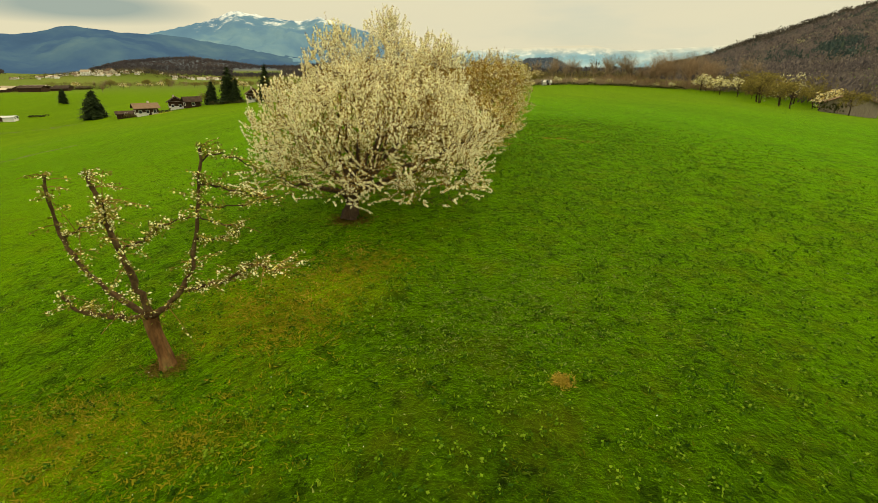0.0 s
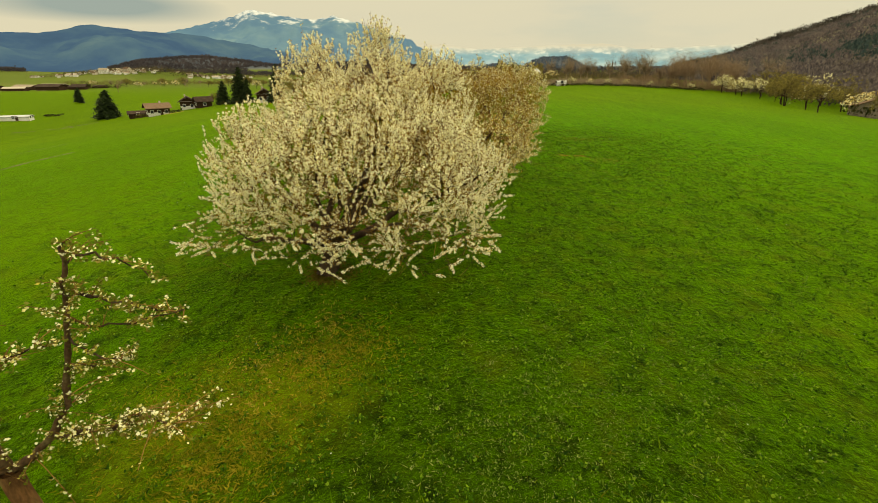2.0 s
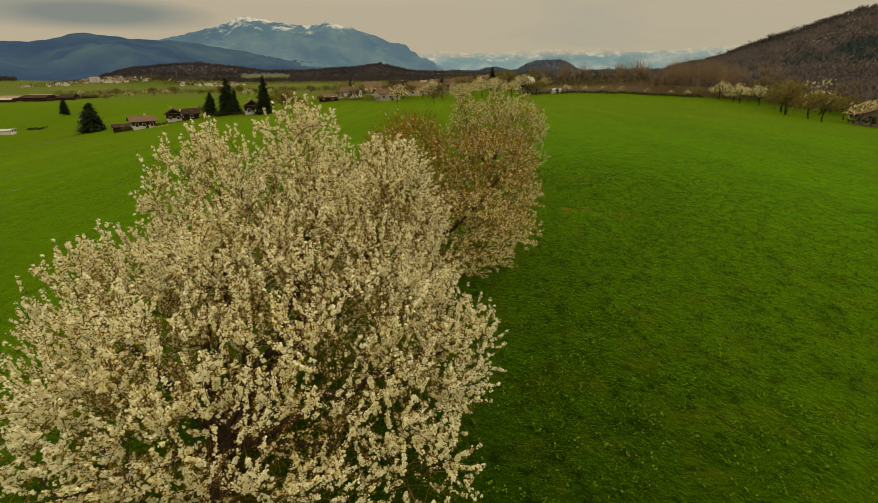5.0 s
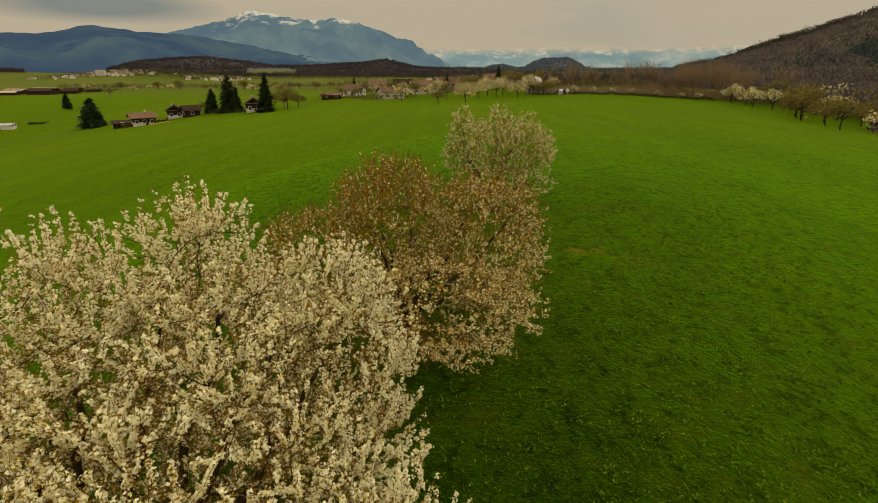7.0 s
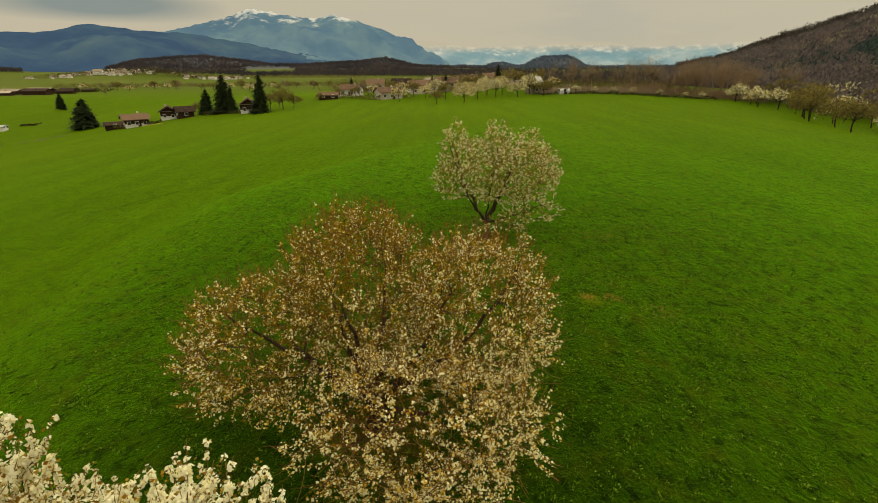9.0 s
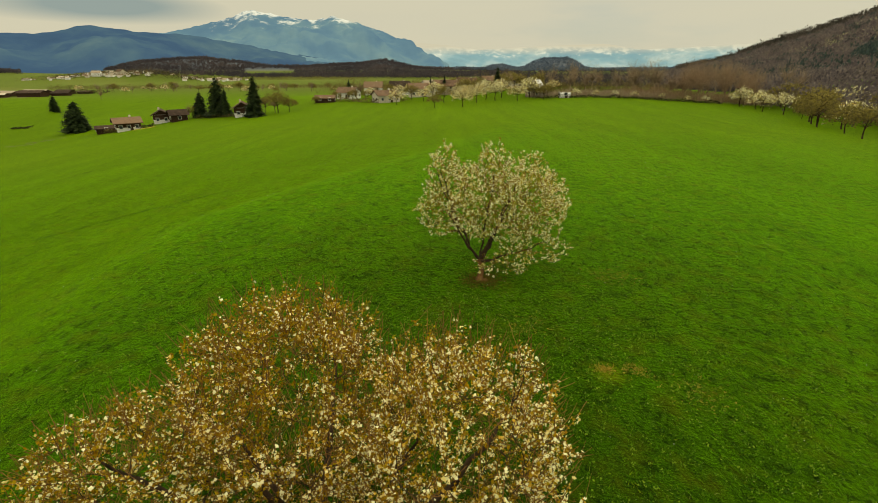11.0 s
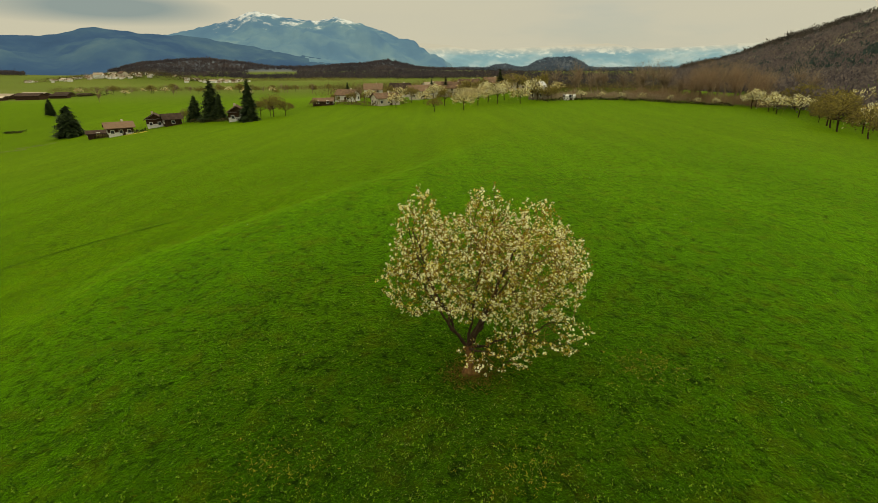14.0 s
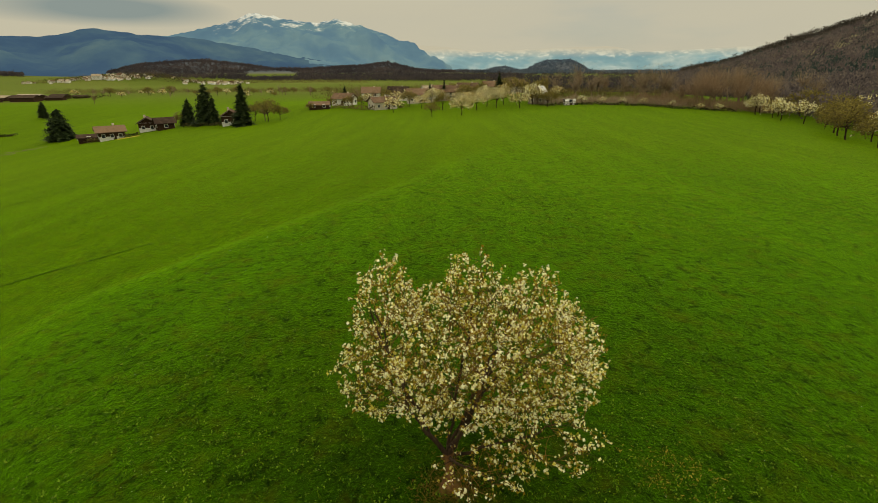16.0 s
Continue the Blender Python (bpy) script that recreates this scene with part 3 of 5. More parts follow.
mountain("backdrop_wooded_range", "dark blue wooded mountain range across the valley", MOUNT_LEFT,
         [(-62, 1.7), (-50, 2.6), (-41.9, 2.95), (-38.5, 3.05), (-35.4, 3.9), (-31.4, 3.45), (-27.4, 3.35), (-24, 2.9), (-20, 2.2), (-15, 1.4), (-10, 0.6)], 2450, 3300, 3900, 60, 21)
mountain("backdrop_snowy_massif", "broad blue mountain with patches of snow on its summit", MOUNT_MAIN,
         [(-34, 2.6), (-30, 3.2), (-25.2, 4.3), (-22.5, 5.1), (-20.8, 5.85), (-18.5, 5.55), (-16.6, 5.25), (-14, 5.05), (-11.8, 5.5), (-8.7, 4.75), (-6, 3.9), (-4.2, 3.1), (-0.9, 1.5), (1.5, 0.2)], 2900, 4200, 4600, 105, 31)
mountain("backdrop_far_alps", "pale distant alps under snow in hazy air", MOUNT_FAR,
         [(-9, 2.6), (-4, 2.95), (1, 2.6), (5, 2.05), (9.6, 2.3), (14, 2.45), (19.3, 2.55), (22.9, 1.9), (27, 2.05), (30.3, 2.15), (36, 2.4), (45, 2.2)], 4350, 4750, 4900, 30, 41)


# ---- trees ----
def unit(v):
    v = np.asarray(v, float)
    return v / (np.linalg.norm(v, axis=-1, keepdims=True) + 1e-9)


def bezier(p0, p1, p2, n):
    s = np.linspace(0, 1, n)[:, None]
    return (1 - s) ** 2 * p0 + 2 * s * (1 - s) * p1 + s * s * p2


class Tubes:
    """Collects tapered tubes and gives them as one mesh."""

    def __init__(self):
        self.v, self.f, self.n = [], [], 0

    def add(self, pts, radii, sides):
        pts, radii = np.asarray(pts, float), np.asarray(radii, float)
        d = unit(np.gradient(pts, axis=0))
        ref = np.where(np.abs(d[:, 2:3]) > 0.9, [[1.0, 0, 0]], [[0, 0, 1.0]])
        u = unit(np.cross(d, ref))
        w = np.cross(d, u)
        a = np.linspace(0, 2 * np.pi, sides, endpoint=False)
        ring = pts[:, None] + radii[:, None, None] * (np.cos(a)[None, :, None] * u[:, None] + np.sin(a)[None, :, None] * w[:, None])
        self.v.append(ring.reshape(-1, 3))
        k = len(pts)
        i = np.arange(k - 1)[:, None] * sides
        j = np.arange(sides)[None]
        q = np.stack([i + j, i + (j + 1) % sides, i + sides + (j + 1) % sides, i + sides + j], -1).reshape(-1, 4)
        self.f.append(q + self.n)
        self.n += k * sides

    def mesh(self, name, mat):
        return mesh_of(name, np.concatenate(self.v), np.concatenate(self.f), mat, smooth=True)


def flakes(centres, size, rng, fold=0.35, up=0.5, facing=None):
    """Small folded four-cornered petals or leaves about the centres."""
    m = len(centres)
    n = unit(rng.normal(size=(m, 3)) * (1.0 if facing is None else 0.45) + np.array([0, 0, up]) + (0 if facing is None else facing))
    u = unit(np.cross(n, rng.normal(size=(m, 3))))
    w = np.cross(n, u)
    s = (size * rng.uniform(0.65, 1.25, m))[:, None] / 2
    asp = rng.uniform(0.7, 1.0, m)[:, None]
    c = np.asarray(centres)
    v = np.stack([c + u * s + n * s * fold, c + w * s * asp, c - u * s + n * s * fold, c - w * s * asp], 1)
    return v.reshape(-1, 3), np.arange(m * 4).reshape(-1, 4)


def in_lobe(rng, lobes, lo, hi, zmin):
    wts = np.array([l[2] for l in lobes], float)
    while True:
        c, r, _ = lobes[rng.choice(len(lobes), p=wts / wts.sum())]
        d = unit(rng.normal(size=3))
        p = np.array(c) + d * np.array(r) * rng.uniform(lo, hi)
        if p[2] > zmin + 0.25 * rng.rand():
            inside = any((((p - np.array(l[0])) / np.array(l[1])) ** 2).sum() < lo ** 2 * 0.8 for l in lobes)
            if not inside or rng.rand() < 0.25:
                return p, d


def settle(x):
    """Slight lean of the trees towards the middle of the valley, away from the wind."""
    return pose(0, 0, 0, 0, -8.0 * max(-1.0, min(1.0, x / 110.0)), 0)


def fruit_tree(name, label, x, y, lobes, fork_h, trunk_r, seed, n_limb=7, n_branch=160, n_fine=500, spray=5, zmin=1.2, spacing=0.075, petal=0.06,
               per=3, density=1.0, mats=(BLOSSOM, LEAF), leaf_share=0.2, shoot_len=(0.45, 1.0), upright=0.9, bare_tips=0.0, lean=(0, 0), bark=BARK, trunk_bark=None,
               category="fruit tree", group="", sides=7, twig_r=0.006, spread=0.045, inner=0.2, leaf_tilt=0.0, hollow=0.0, ragged=1.07):
    rng = np.random.RandomState(seed)
    root = empty(name, Matrix.Translation((x, y, tz(x, y) - 0.05)))
    tagged(root, label, category, group)
    # trunk
    k = 9
    s = np.linspace(0, 1, k)
    fork = np.array([lean[0], lean[1], fork_h])
    tp = np.stack([lean[0] * s + 0.05 * np.sin(s * 5 + seed), lean[1] * s + 0.04 * np.cos(s * 4 + seed) - 0.04, fork_h * s], 1)
    tp[:, :2] += (fork[:2] - tp[-1, :2]) * s[:, None]
    tr = trunk_r * (1.0 + 0.65 * np.exp(-s * 7) + 0.10 * np.sin(s * 9 + seed) + 0.15 * s ** 4)
    tubes = Tubes()
    tubes.add(tp, tr, max(sides + 3, 8))
    me = tubes.mesh("trunk", trunk_bark or bark)
    r2 = np.random.RandomState(seed + 1)
    co = np.array([v.co for v in me.vertices])
    off = r2.normal(size=co.shape) * trunk_r * 0.07
    me.vertices.foreach_set("co", (co + off).astype(np.float32).ravel())
    part("trunk", me, root, "thick gnarled trunk")
    nodes, ndir, nrad = [fork], [np.array([0, 0, 1.0])], [trunk_r]
    # main limbs
    for i in range(n_limb):
        c, r, _ = lobes[i % len(lobes)]
        a = i * 2.399 + seed
        elev = (0.15, 0.75, 0.45, 1.1)[i % 4]
        d = np.array([math.cos(a) * math.cos(elev), math.sin(a) * math.cos(elev), math.sin(elev)])
        tgt = np.array(c) + d * np.array(r) * (0.5, 0.6, 0.55)[i % 3]
        out = tgt - fork
        mid = fork + out * 0.5 + np.array([out[0] * 0.12, out[1] * 0.12, -0.10 * abs(out[2]) + 0.12]) + rng.normal(size=3) * 0.15
        p = bezier(fork - [0, 0, 0.08], mid, tgt, 12)
        p[1:-1] += rng.normal(size=(10, 3)) * 0.035 * np.linalg.norm(out) / 3
        rad = np.linspace(trunk_r * 0.5, 0.022, 12) * (1 if trunk_r > 0.15 else 0.9)
        tb = Tubes()
        tb.add(p, rad, sides)
        part("limb", tb.mesh("limb", bark), root)
        for j in range(2, 12):
            nodes.append(p[j]), ndir.append(unit(p[j] - p[j - 1])), nrad.append(rad[j])
    # branches
    paths = []
    fine = Tubes()

    def spread_targets(n, lo, hi, taken):
        """Places in the crown that keep apart from each other."""
        for _ in range(n):
            c = np.array([in_lobe(rng, lobes, lo, hi, zmin)[0] for _ in range(6)])
            far = np.array([np.linalg.norm(np.array(taken) - q, axis=1).min() if taken else 1.0 for q in c])
            taken.append(c[far.argmax()])
        return taken

    tg = spread_targets(n_branch, 0.40, 0.86, [])
    tg2 = spread_targets(n_fine, 0.62, 0.95, list(tg))[n_branch:]
    tg = sorted(tg, key=lambda q: np.linalg.norm(q - fork))
    for order, q in [(0, q) for q in tg] + [(1, q) for q in tg2]:
        N = np.array(nodes)
        cost = np.linalg.norm(N - q, axis=1) + 0.25 * np.linalg.norm(N - fork, axis=1)
        j = int(cost.argmin())
        p0, L = N[j], np.linalg.norm(q - N[j])
        ctl = p0 + (ndir[j] * 0.6 + unit(q - p0) * 0.4) * L * 0.45 + np.array([0, 0, 0.06 * L])
        kk = 6
        p = bezier(p0, ctl, q, kk)
        p[1:-1] += rng.normal(size=(kk - 2, 3)) * 0.03 * L
        r0 = min(nrad[j] * 0.75, 0.014 + 0.018 * L)
        rad = np.linspace(r0, max(twig_r, 0.008), kk)
        paths.append(p)
        if order:
            fine.add(p, rad * 0.7, 4)
            continue
        bt = Tubes()
        bt.add(p, rad, 5)
        part("branch", bt.mesh("branch", bark), root)
        for m in range(1, kk):
            nodes.append(p[m]), ndir.append(unit(p[m] - p[m - 1])), nrad.append(rad[m])
    tagged(part("branchlet_mass", fine.mesh("branchlet_mass", bark), root), kind="stuff")
    # shoots with blossom, several along each branch
    st = Tubes()
    cen, outw, deep = [], [], []
    zc = np.mean([l[0][2] for l in lobes])
    C0, R0 = np.array([l[0] for l in lobes], float), np.array([l[1] for l in lobes], float)

    def depth(q):
        return (((q - C0) / R0) ** 2).sum(1).min() ** 0.5

    for p in paths:
        bd = unit(p[-1] - p[-3])
        for i in range(spray + rng.randint(-1, 2)):
            s0 = 1.0 if i == 0 else rng.uniform(0.15, 1.0)
            k0 = s0 * (len(p) - 1.001)
            o = p[int(k0)] + (p[int(k0) + 1] - p[int(k0)]) * (k0 % 1)
            rise = upright * np.clip((o[2] - zmin - 0.5) / (zc - zmin), -0.12, 1.0)
            side = unit(np.cross(bd, rng.normal(size=3)))
            dd = unit(bd * (1.4 if i == 0 else 0.75) + side * (0.25 if i == 0 else 0.95) + np.array([0, 0, rise]))
            if dd[2] < -0.1 and o[2] < zc:
                dd = unit(dd * np.array([1, 1, 0.12]))
            L = rng.uniform(*shoot_len) * (1.2 if i == 0 else 1.15 - 0.35 * s0)
            q = o + dd * L
            while depth(q) > ragged * (0.9 + 0.1 * rng.rand()) and L > 0.2:
                L *= 0.75
                q = o + dd * L
            if q[2] < zmin - 0.35 * rng.rand() or (q[2] < hollow and math.hypot(q[0], q[1]) < 0.9 * (hollow - q[2]) + 0.3):
                continue
            w = bezier(o, o + (dd - np.array([0, 0, 0.35 * rise])) * L * 0.5 + rng.normal(size=3) * 0.06 * L, q, 4)
            st.add(w, np.linspace(twig_r, twig_r * 0.5, 4), 3)
            dq = depth(o + dd * L * 0.6)
            if rng.rand() > density * (1 if dq > 0.72 else inner + 0.25) * (1 if q[2] > hollow else 0.62):
                continue
            m = max(2, int(L / spacing))
            ss = np.sort(rng.uniform(0.08, 1.0 - bare_tips, m)) * 2.999
            i0 = ss.astype(int)
            cen.append(w[i0] + (w[i0 + 1] - w[i0]) * (ss - i0)[:, None])
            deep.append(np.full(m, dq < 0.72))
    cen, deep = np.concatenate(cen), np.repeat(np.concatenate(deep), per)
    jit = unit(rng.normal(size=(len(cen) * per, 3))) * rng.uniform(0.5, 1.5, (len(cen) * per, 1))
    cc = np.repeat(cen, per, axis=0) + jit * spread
    # young leaves throughout; more of them deep inside, as painted shade in the crown
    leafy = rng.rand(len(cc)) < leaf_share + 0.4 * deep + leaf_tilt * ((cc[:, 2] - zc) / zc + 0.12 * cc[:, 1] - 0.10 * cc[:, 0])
    v, f = flakes(cc[~leafy], petal, rng, facing=unit(jit[~leafy]))
    tagged(part("blossom", mesh_of("blossom", v, f, mats[0]), root, "dense clusters of pale blossom"), kind="stuff")
    tagged(part("twig_mass", st.mesh("twig_mass", TWIG), root), kind="stuff")
    if leafy.any():
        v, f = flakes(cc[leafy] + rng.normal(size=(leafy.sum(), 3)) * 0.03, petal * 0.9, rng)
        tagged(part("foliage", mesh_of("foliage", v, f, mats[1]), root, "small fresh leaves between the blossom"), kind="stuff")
    return root


fruit_tree("cherry_tree", "large old cherry tree covered in dense white blossom", 0.0, 0.2,
           [((1.1, 0.8, 2.6), (4.4, 4.1, 2.8), 4.4), ((1.3, 2.5, 3.5), (3.3, 2.8, 2.75), 3.2), ((1.4, 3.2, 4.4), (1.5, 1.6, 2.95), 1.6), ((-0.6, 3.0, 4.1), (1.5, 1.7, 2.8), 1.4), ((3.2, 3.3, 3.9), (1.5, 1.6, 2.7), 1.3), ((-2.1, 1.6, 2.9), (1.8, 1.9, 2.1), 1.0), ((4.3, 0.7, 2.8), (1.4, 1.4, 0.9), 0.4), ((3.0, -1.2, 1.6), (2.0, 2.0, 0.75), 0.35), ((-1.9, -0.6, 1.7), (2.0, 2.0, 0.75), 0.3)],
           1.0, 0.25, 11, n_limb=12, n_branch=300, n_fine=1150, spray=4, zmin=1.1, spacing=0.045, petal=0.044, per=6, leaf_share=0.15, upright=1.7, lean=(0.05, 0.1), mats=(BLOSSOM, LEAF_BRONZE),
           shoot_len=(0.35, 0.9), spread=0.025, inner=0.35, hollow=2.5, ragged=1.1)
fruit_tree("plum_tree", "wide fruit tree with sparse pinkish blossom and bronze leaves", 3.9, 10.4,
           [((-0.5, 1.8, 3.35), (2.3, 2.4, 2.5), 2.7), ((2.7, 0.8, 3.0), (2.05, 2.3, 2.6), 2.2), ((-3.0, 0.5, 2.5), (2.0, 2.1, 1.9), 1.2), ((1.2, -1.8, 2.0), (3.0, 2.0, 1.6), 1.8)],
           0.9, 0.22, 23, n_limb=9, n_branch=240, n_fine=800, spray=4, zmin=0.4, spacing=0.10, petal=0.064, per=3, density=0.80, mats=(BLOSSOM_PINK, LEAF_OLIVE), leaf_tilt=0.34, leaf_share=0.39,
           upright=1.35, spread=0.05, ragged=1.2, shoot_len=(0.4, 1.3), bare_tips=0.28, twig_r=0.008)
fruit_tree("pear_tree", "smaller fruit tree with cream blossom and yellowish leaves", 8.2, 24.4,
           [((0.2, 1.2, 3.6), (2.6, 2.3, 1.95), 2.6), ((2.2, 1.3, 3.5), (2.2, 2.1, 2.0), 2.2), ((-1.7, 1.6, 4.4), (1.0, 1.2, 2.0), 0.7), ((0.7, 1.9, 4.7), (1.1, 1.0, 1.8), 0.9), ((2.4, 1.8, 4.4), (0.9, 1.0, 1.7), 0.6), ((-1.9, 1.0, 3.2), (1.2, 1.3, 1.3), 0.5), ((2.6, 0.1, 1.6), (1.7, 1.1, 0.6), 0.4), ((0.9, -0.3, 0.95), (1.5, 0.9, 0.5), 0.15)],
           1.0, 0.12, 37, n_limb=11, n_branch=150, n_fine=480, spray=3, zmin=0.45, spacing=0.11, petal=0.088, per=3, density=0.96, mats=(BLOSSOM_CREAM, LEAF_GOLD), leaf_share=0.36, upright=1.0, ragged=1.03, spread=0.05, twig_r=0.009,
           lean=(0.0, 0.25), trunk_bark=BARK_MOSSY, inner=0.15)


def pruned_tree(x, y):
    """Old fruit tree cut back to a few stout limbs, with thin blossoming spurs."""
    rng = np.random.RandomState(5)
    root = empty("pruned_apple_tree", Matrix.Translation((x, y, tz(x, y) - 0.05)))
    tagged(root, "old heavily pruned fruit tree with bare mossy limbs and few blossoms", "fruit tree")
    tb = Tubes()
    s = np.linspace(0, 1, 8)
    tp = np.stack([-0.12 * s + 0.03 * np.sin(s * 6), 0.08 * s, 1.25 * s], 1)
    tb.add(tp, 0.135 * (1 + 0.5 * np.exp(-6 * s) + 0.12 * s ** 3), 11)
    part("trunk", tb.mesh("trunk", BARK_MOSSY), root, "short reddish brown trunk")
    top = np.array([-0.12, 0.08, 1.25])
    limbs = [  # knots of each limb from the fork on
        [(0, 0, 0), (-0.45, -0.05, 0.0), (-0.9, -0.15, 0.15), (-1.3, -0.25, 0.3), (-1.38, -0.3, 0.75)],
        [(0, 0, 0), (-0.55, 0.05, 0.4), (-1.1, 0.12, 0.97), (-1.42, 0.2, 1.6), (-1.5, 0.28, 2.35), (-1.42, 0.3, 3.0)],
        [(0, 0, 0), (-0.03, -0.05, 0.6), (-0.13, -0.12, 1.5), (-0.22, -0.18, 2.3), (-0.22, -0.2, 2.75), (-0.3, -0.2, 3.1)],
        [(0, 0, 0), (0.35, 0.1, 0.2), (0.75, 0.2, 0.6), (1.0, 0.3, 1.2), (1.2, 0.4, 2.0), (1.34, 0.45, 2.8), (1.54, 0.5, 3.5)],
        [(0.7, 0.15, 0.5), (1.1, 0.1, 0.62), (1.7, -0.05, 0.8), (2.2, -0.15, 1.15), (2.5, -0.25, 1.3), (2.88, -0.3, 1.1)],
    ]
    side_branches = [
        [(-0.15, -0.13, 1.65), (0.05, -0.12, 1.6), (0.35, -0.1, 1.75), (0.65, 0.0, 2.0), (1.3, 0.15, 2.15)],
        [(1.32, 0.44, 2.7), (1.7, 0.5, 2.65), (2.2, 0.5, 2.45), (2.6, 0.6, 2.35)],
        [(1.1, 0.35, 1.6), (1.35, 0.5, 1.5), (1.8, 0.7, 1.6)],
        [(-1.43, 0.2, 1.7), (-1.0, 0.45, 1.85), (-0.6, 0.7, 2.0)],
        [(-0.21, -0.17, 2.2), (0.0, -0.4, 2.3), (0.25, -0.7, 2.7)],
        [(1.42, 0.47, 3.1), (1.75, 0.45, 3.3), (2.2, 0.5, 3.15), (2.6, 0.6, 2.8)],
        [(1.25, 0.42, 2.3), (1.7, 0.4, 2.25), (2.3, 0.4, 2.3), (2.9, 0.5, 2.45)],
        [(1.2, 0.4, 2.1), (1.7, 0.1, 1.95), (2.3, -0.1, 2.05)],
    ]
    radii = [0.062, 0.058, 0.072, 0.064, 0.038, 0.024, 0.025, 0.022, 0.022, 0.022, 0.016, 0.013, 0.016]
    cen = []
    spur = Tubes()
    for li, (kn, r0) in enumerate(zip(limbs + side_branches, radii)):
        kn = np.array(kn, float)
        u = np.linspace(0, len(kn) - 1, len(kn) * 4)
        p = np.stack([np.interp(u, np.arange(len(kn)), kn[:, i]) for i in range(3)], 1)
        p = np.apply_along_axis(lambda c: np.convolve(np.pad(c, 2, "edge"), [0.12, 0.22, 0.32, 0.22, 0.12], "valid"), 0, p)
        p[1:-1] += rng.normal(size=(len(p) - 2, 3)) * 0.018
        rad = np.linspace(r0, max(r0 * 0.42, 0.008), len(p)) * (1 + 0.18 * rng.normal(size=len(p)).clip(-1, 1))
        tb = Tubes()
        tb.add(p + top, rad, 8)
        part("limb", tb.mesh("limb", BARK_LIMB if r0 > 0.03 else BARK), root)
        n = int(12 * len(kn) * (0.4 if li >= 10 else 1.6 if li == 4 else 0.85))
        for _ in range(n):
            q = p[rng.randint(2, len(p))]
            d = unit(rng.normal(size=3) * np.array([1.2, 1, 0.5]) + np.array([0.35, 0, 0.3]))
            L = rng.choice([0.12, 0.25, 0.5, 0.8], p=[0.5, 0.32, 0.13, 0.05]) * rng.uniform(0.7, 1.2)
            e = q + d * L + np.array([0, 0, -0.12 * L])
            pp = bezier(q, q + d * L * 0.5 + np.array([0, 0, 0.08 * L]), e, 4)
            spur.add(pp + top, np.linspace(0.010, 0.004, 4), 3)
            m = rng.randint(2, 4 + int(L * 12))
            cen.append(q + (e - q) * rng.uniform(0.3, 1, m)[:, None] + top)
    tagged(part("spur_growth", spur.mesh("spur_growth", TWIG), root), kind="stuff")
    cen = np.concatenate(cen)
    cc = np.repeat(cen, 3, axis=0) + rng.normal(size=(len(cen) * 3, 3)) * 0.03
    leafy = rng.rand(len(cc)) < 0.55
    v, f = flakes(cc[~leafy], 0.05, rng, up=1.2)
    tagged(part("blossom", mesh_of("blossom", v, f, BLOSSOM_CREAM), root, "sparse cream blossom"), kind="stuff")
    v, f = flakes(cc[leafy], 0.055, rng)
    tagged(part("foliage", mesh_of("foliage", v, f, LEAF), root, "small bronze green leaves"), kind="stuff")


pruned_tree(-2.86, -7.35)


def conifer(name, label, x, y, h, w, seed, layers=27, full=0.75, foot=0.05, group="conifers by the farmhouses"):
    rng = np.random.RandomState(seed)
    root = empty(name, Matrix.Translation((x, y, tz(x, y) - 0.1)) @ settle(x))
    tagged(root, label, "conifer", group)
    tb = Tubes()
    z = np.linspace(0, h * 0.97, 8)
    tb.add(np.stack([0 * z, 0 * z, z], 1), np.linspace(h * 0.022, 0.04, 8), 8)
    part("trunk", tb.mesh("trunk", BARK), root)
    V, F, n = [], [], 0
    for i in range(layers):
        u = i / (layers - 1)
        zz = h * (foot + 0.01 + (0.98 - foot) * u)
        rad = w / 2 * (1 - u) ** full * (0.9 + 0.2 * rng.rand()) + 0.12
        arms = max(7, int(22 * (1 - u) + 7))
        for a in rng.uniform(0, 6.28, arms):
            L = rad * rng.uniform(0.45, 1.15)
            zz = h * (foot + 0.01 + (0.98 - foot) * u) + rng.normal() * 0.02 * h * (1 - u)
            d = np.array([math.cos(a), math.sin(a), 0])
            side = np.array([-d[1], d[0], 0])
            drop = -rng.uniform(0.05, 0.35) * L
            for kk in range(5):
                s0 = kk / 5
                c = d * L * (s0 + 0.2) + [0, 0, zz + drop * (s0 + 0.2) + 0.15 * rng.normal() * h / 20]
                wv = 0.28 * L * (1.15 - s0) + 0.15
                ln = 0.3 * L + 0.15
                tip = c + d * ln + [0, 0, -0.12 * L]
                V += [c - side * wv + [0, 0, -0.1 * L], c + [0, 0, 0.12 * L], c + side * wv + [0, 0, -0.1 * L], tip]
                F.append((n, n + 1, n + 2, n + 3))
                n += 4
    part("foliage", mesh_of("foliage", V, np.array(F), CONIFER), root, "drooping dark green boughs")
    return root


conifer("spruce_tree", "solitary broad dark spruce on the lower meadow", -153.5, 206, 13.5, 10.0, 1, full=0.42, foot=0.13)
conifer("spruce_tree", "small dark spruce standing beyond the lower meadow", -220, 277.5, 9.5, 4.8, 2, full=0.35, foot=0.12)
conifer("spruce_tree", "tall dark spruce beside a farmhouse", -85.0, 195.5, 15.8, 8.0, 3, full=0.42)
conifer("spruce_tree", "shorter dark spruce in a clump by the farmhouse", -96.0, 203, 10.5, 6.0, 4, full=0.45)
conifer("spruce_tree", "shorter dark spruce in a clump by the farmhouse", -80.6, 193, 11.0, 5.5, 5, full=0.6)
conifer("spruce_tree", "tall slender spruce next to a chalet", -62.0, 176.5, 14.8, 7.0, 6, full=0.6)
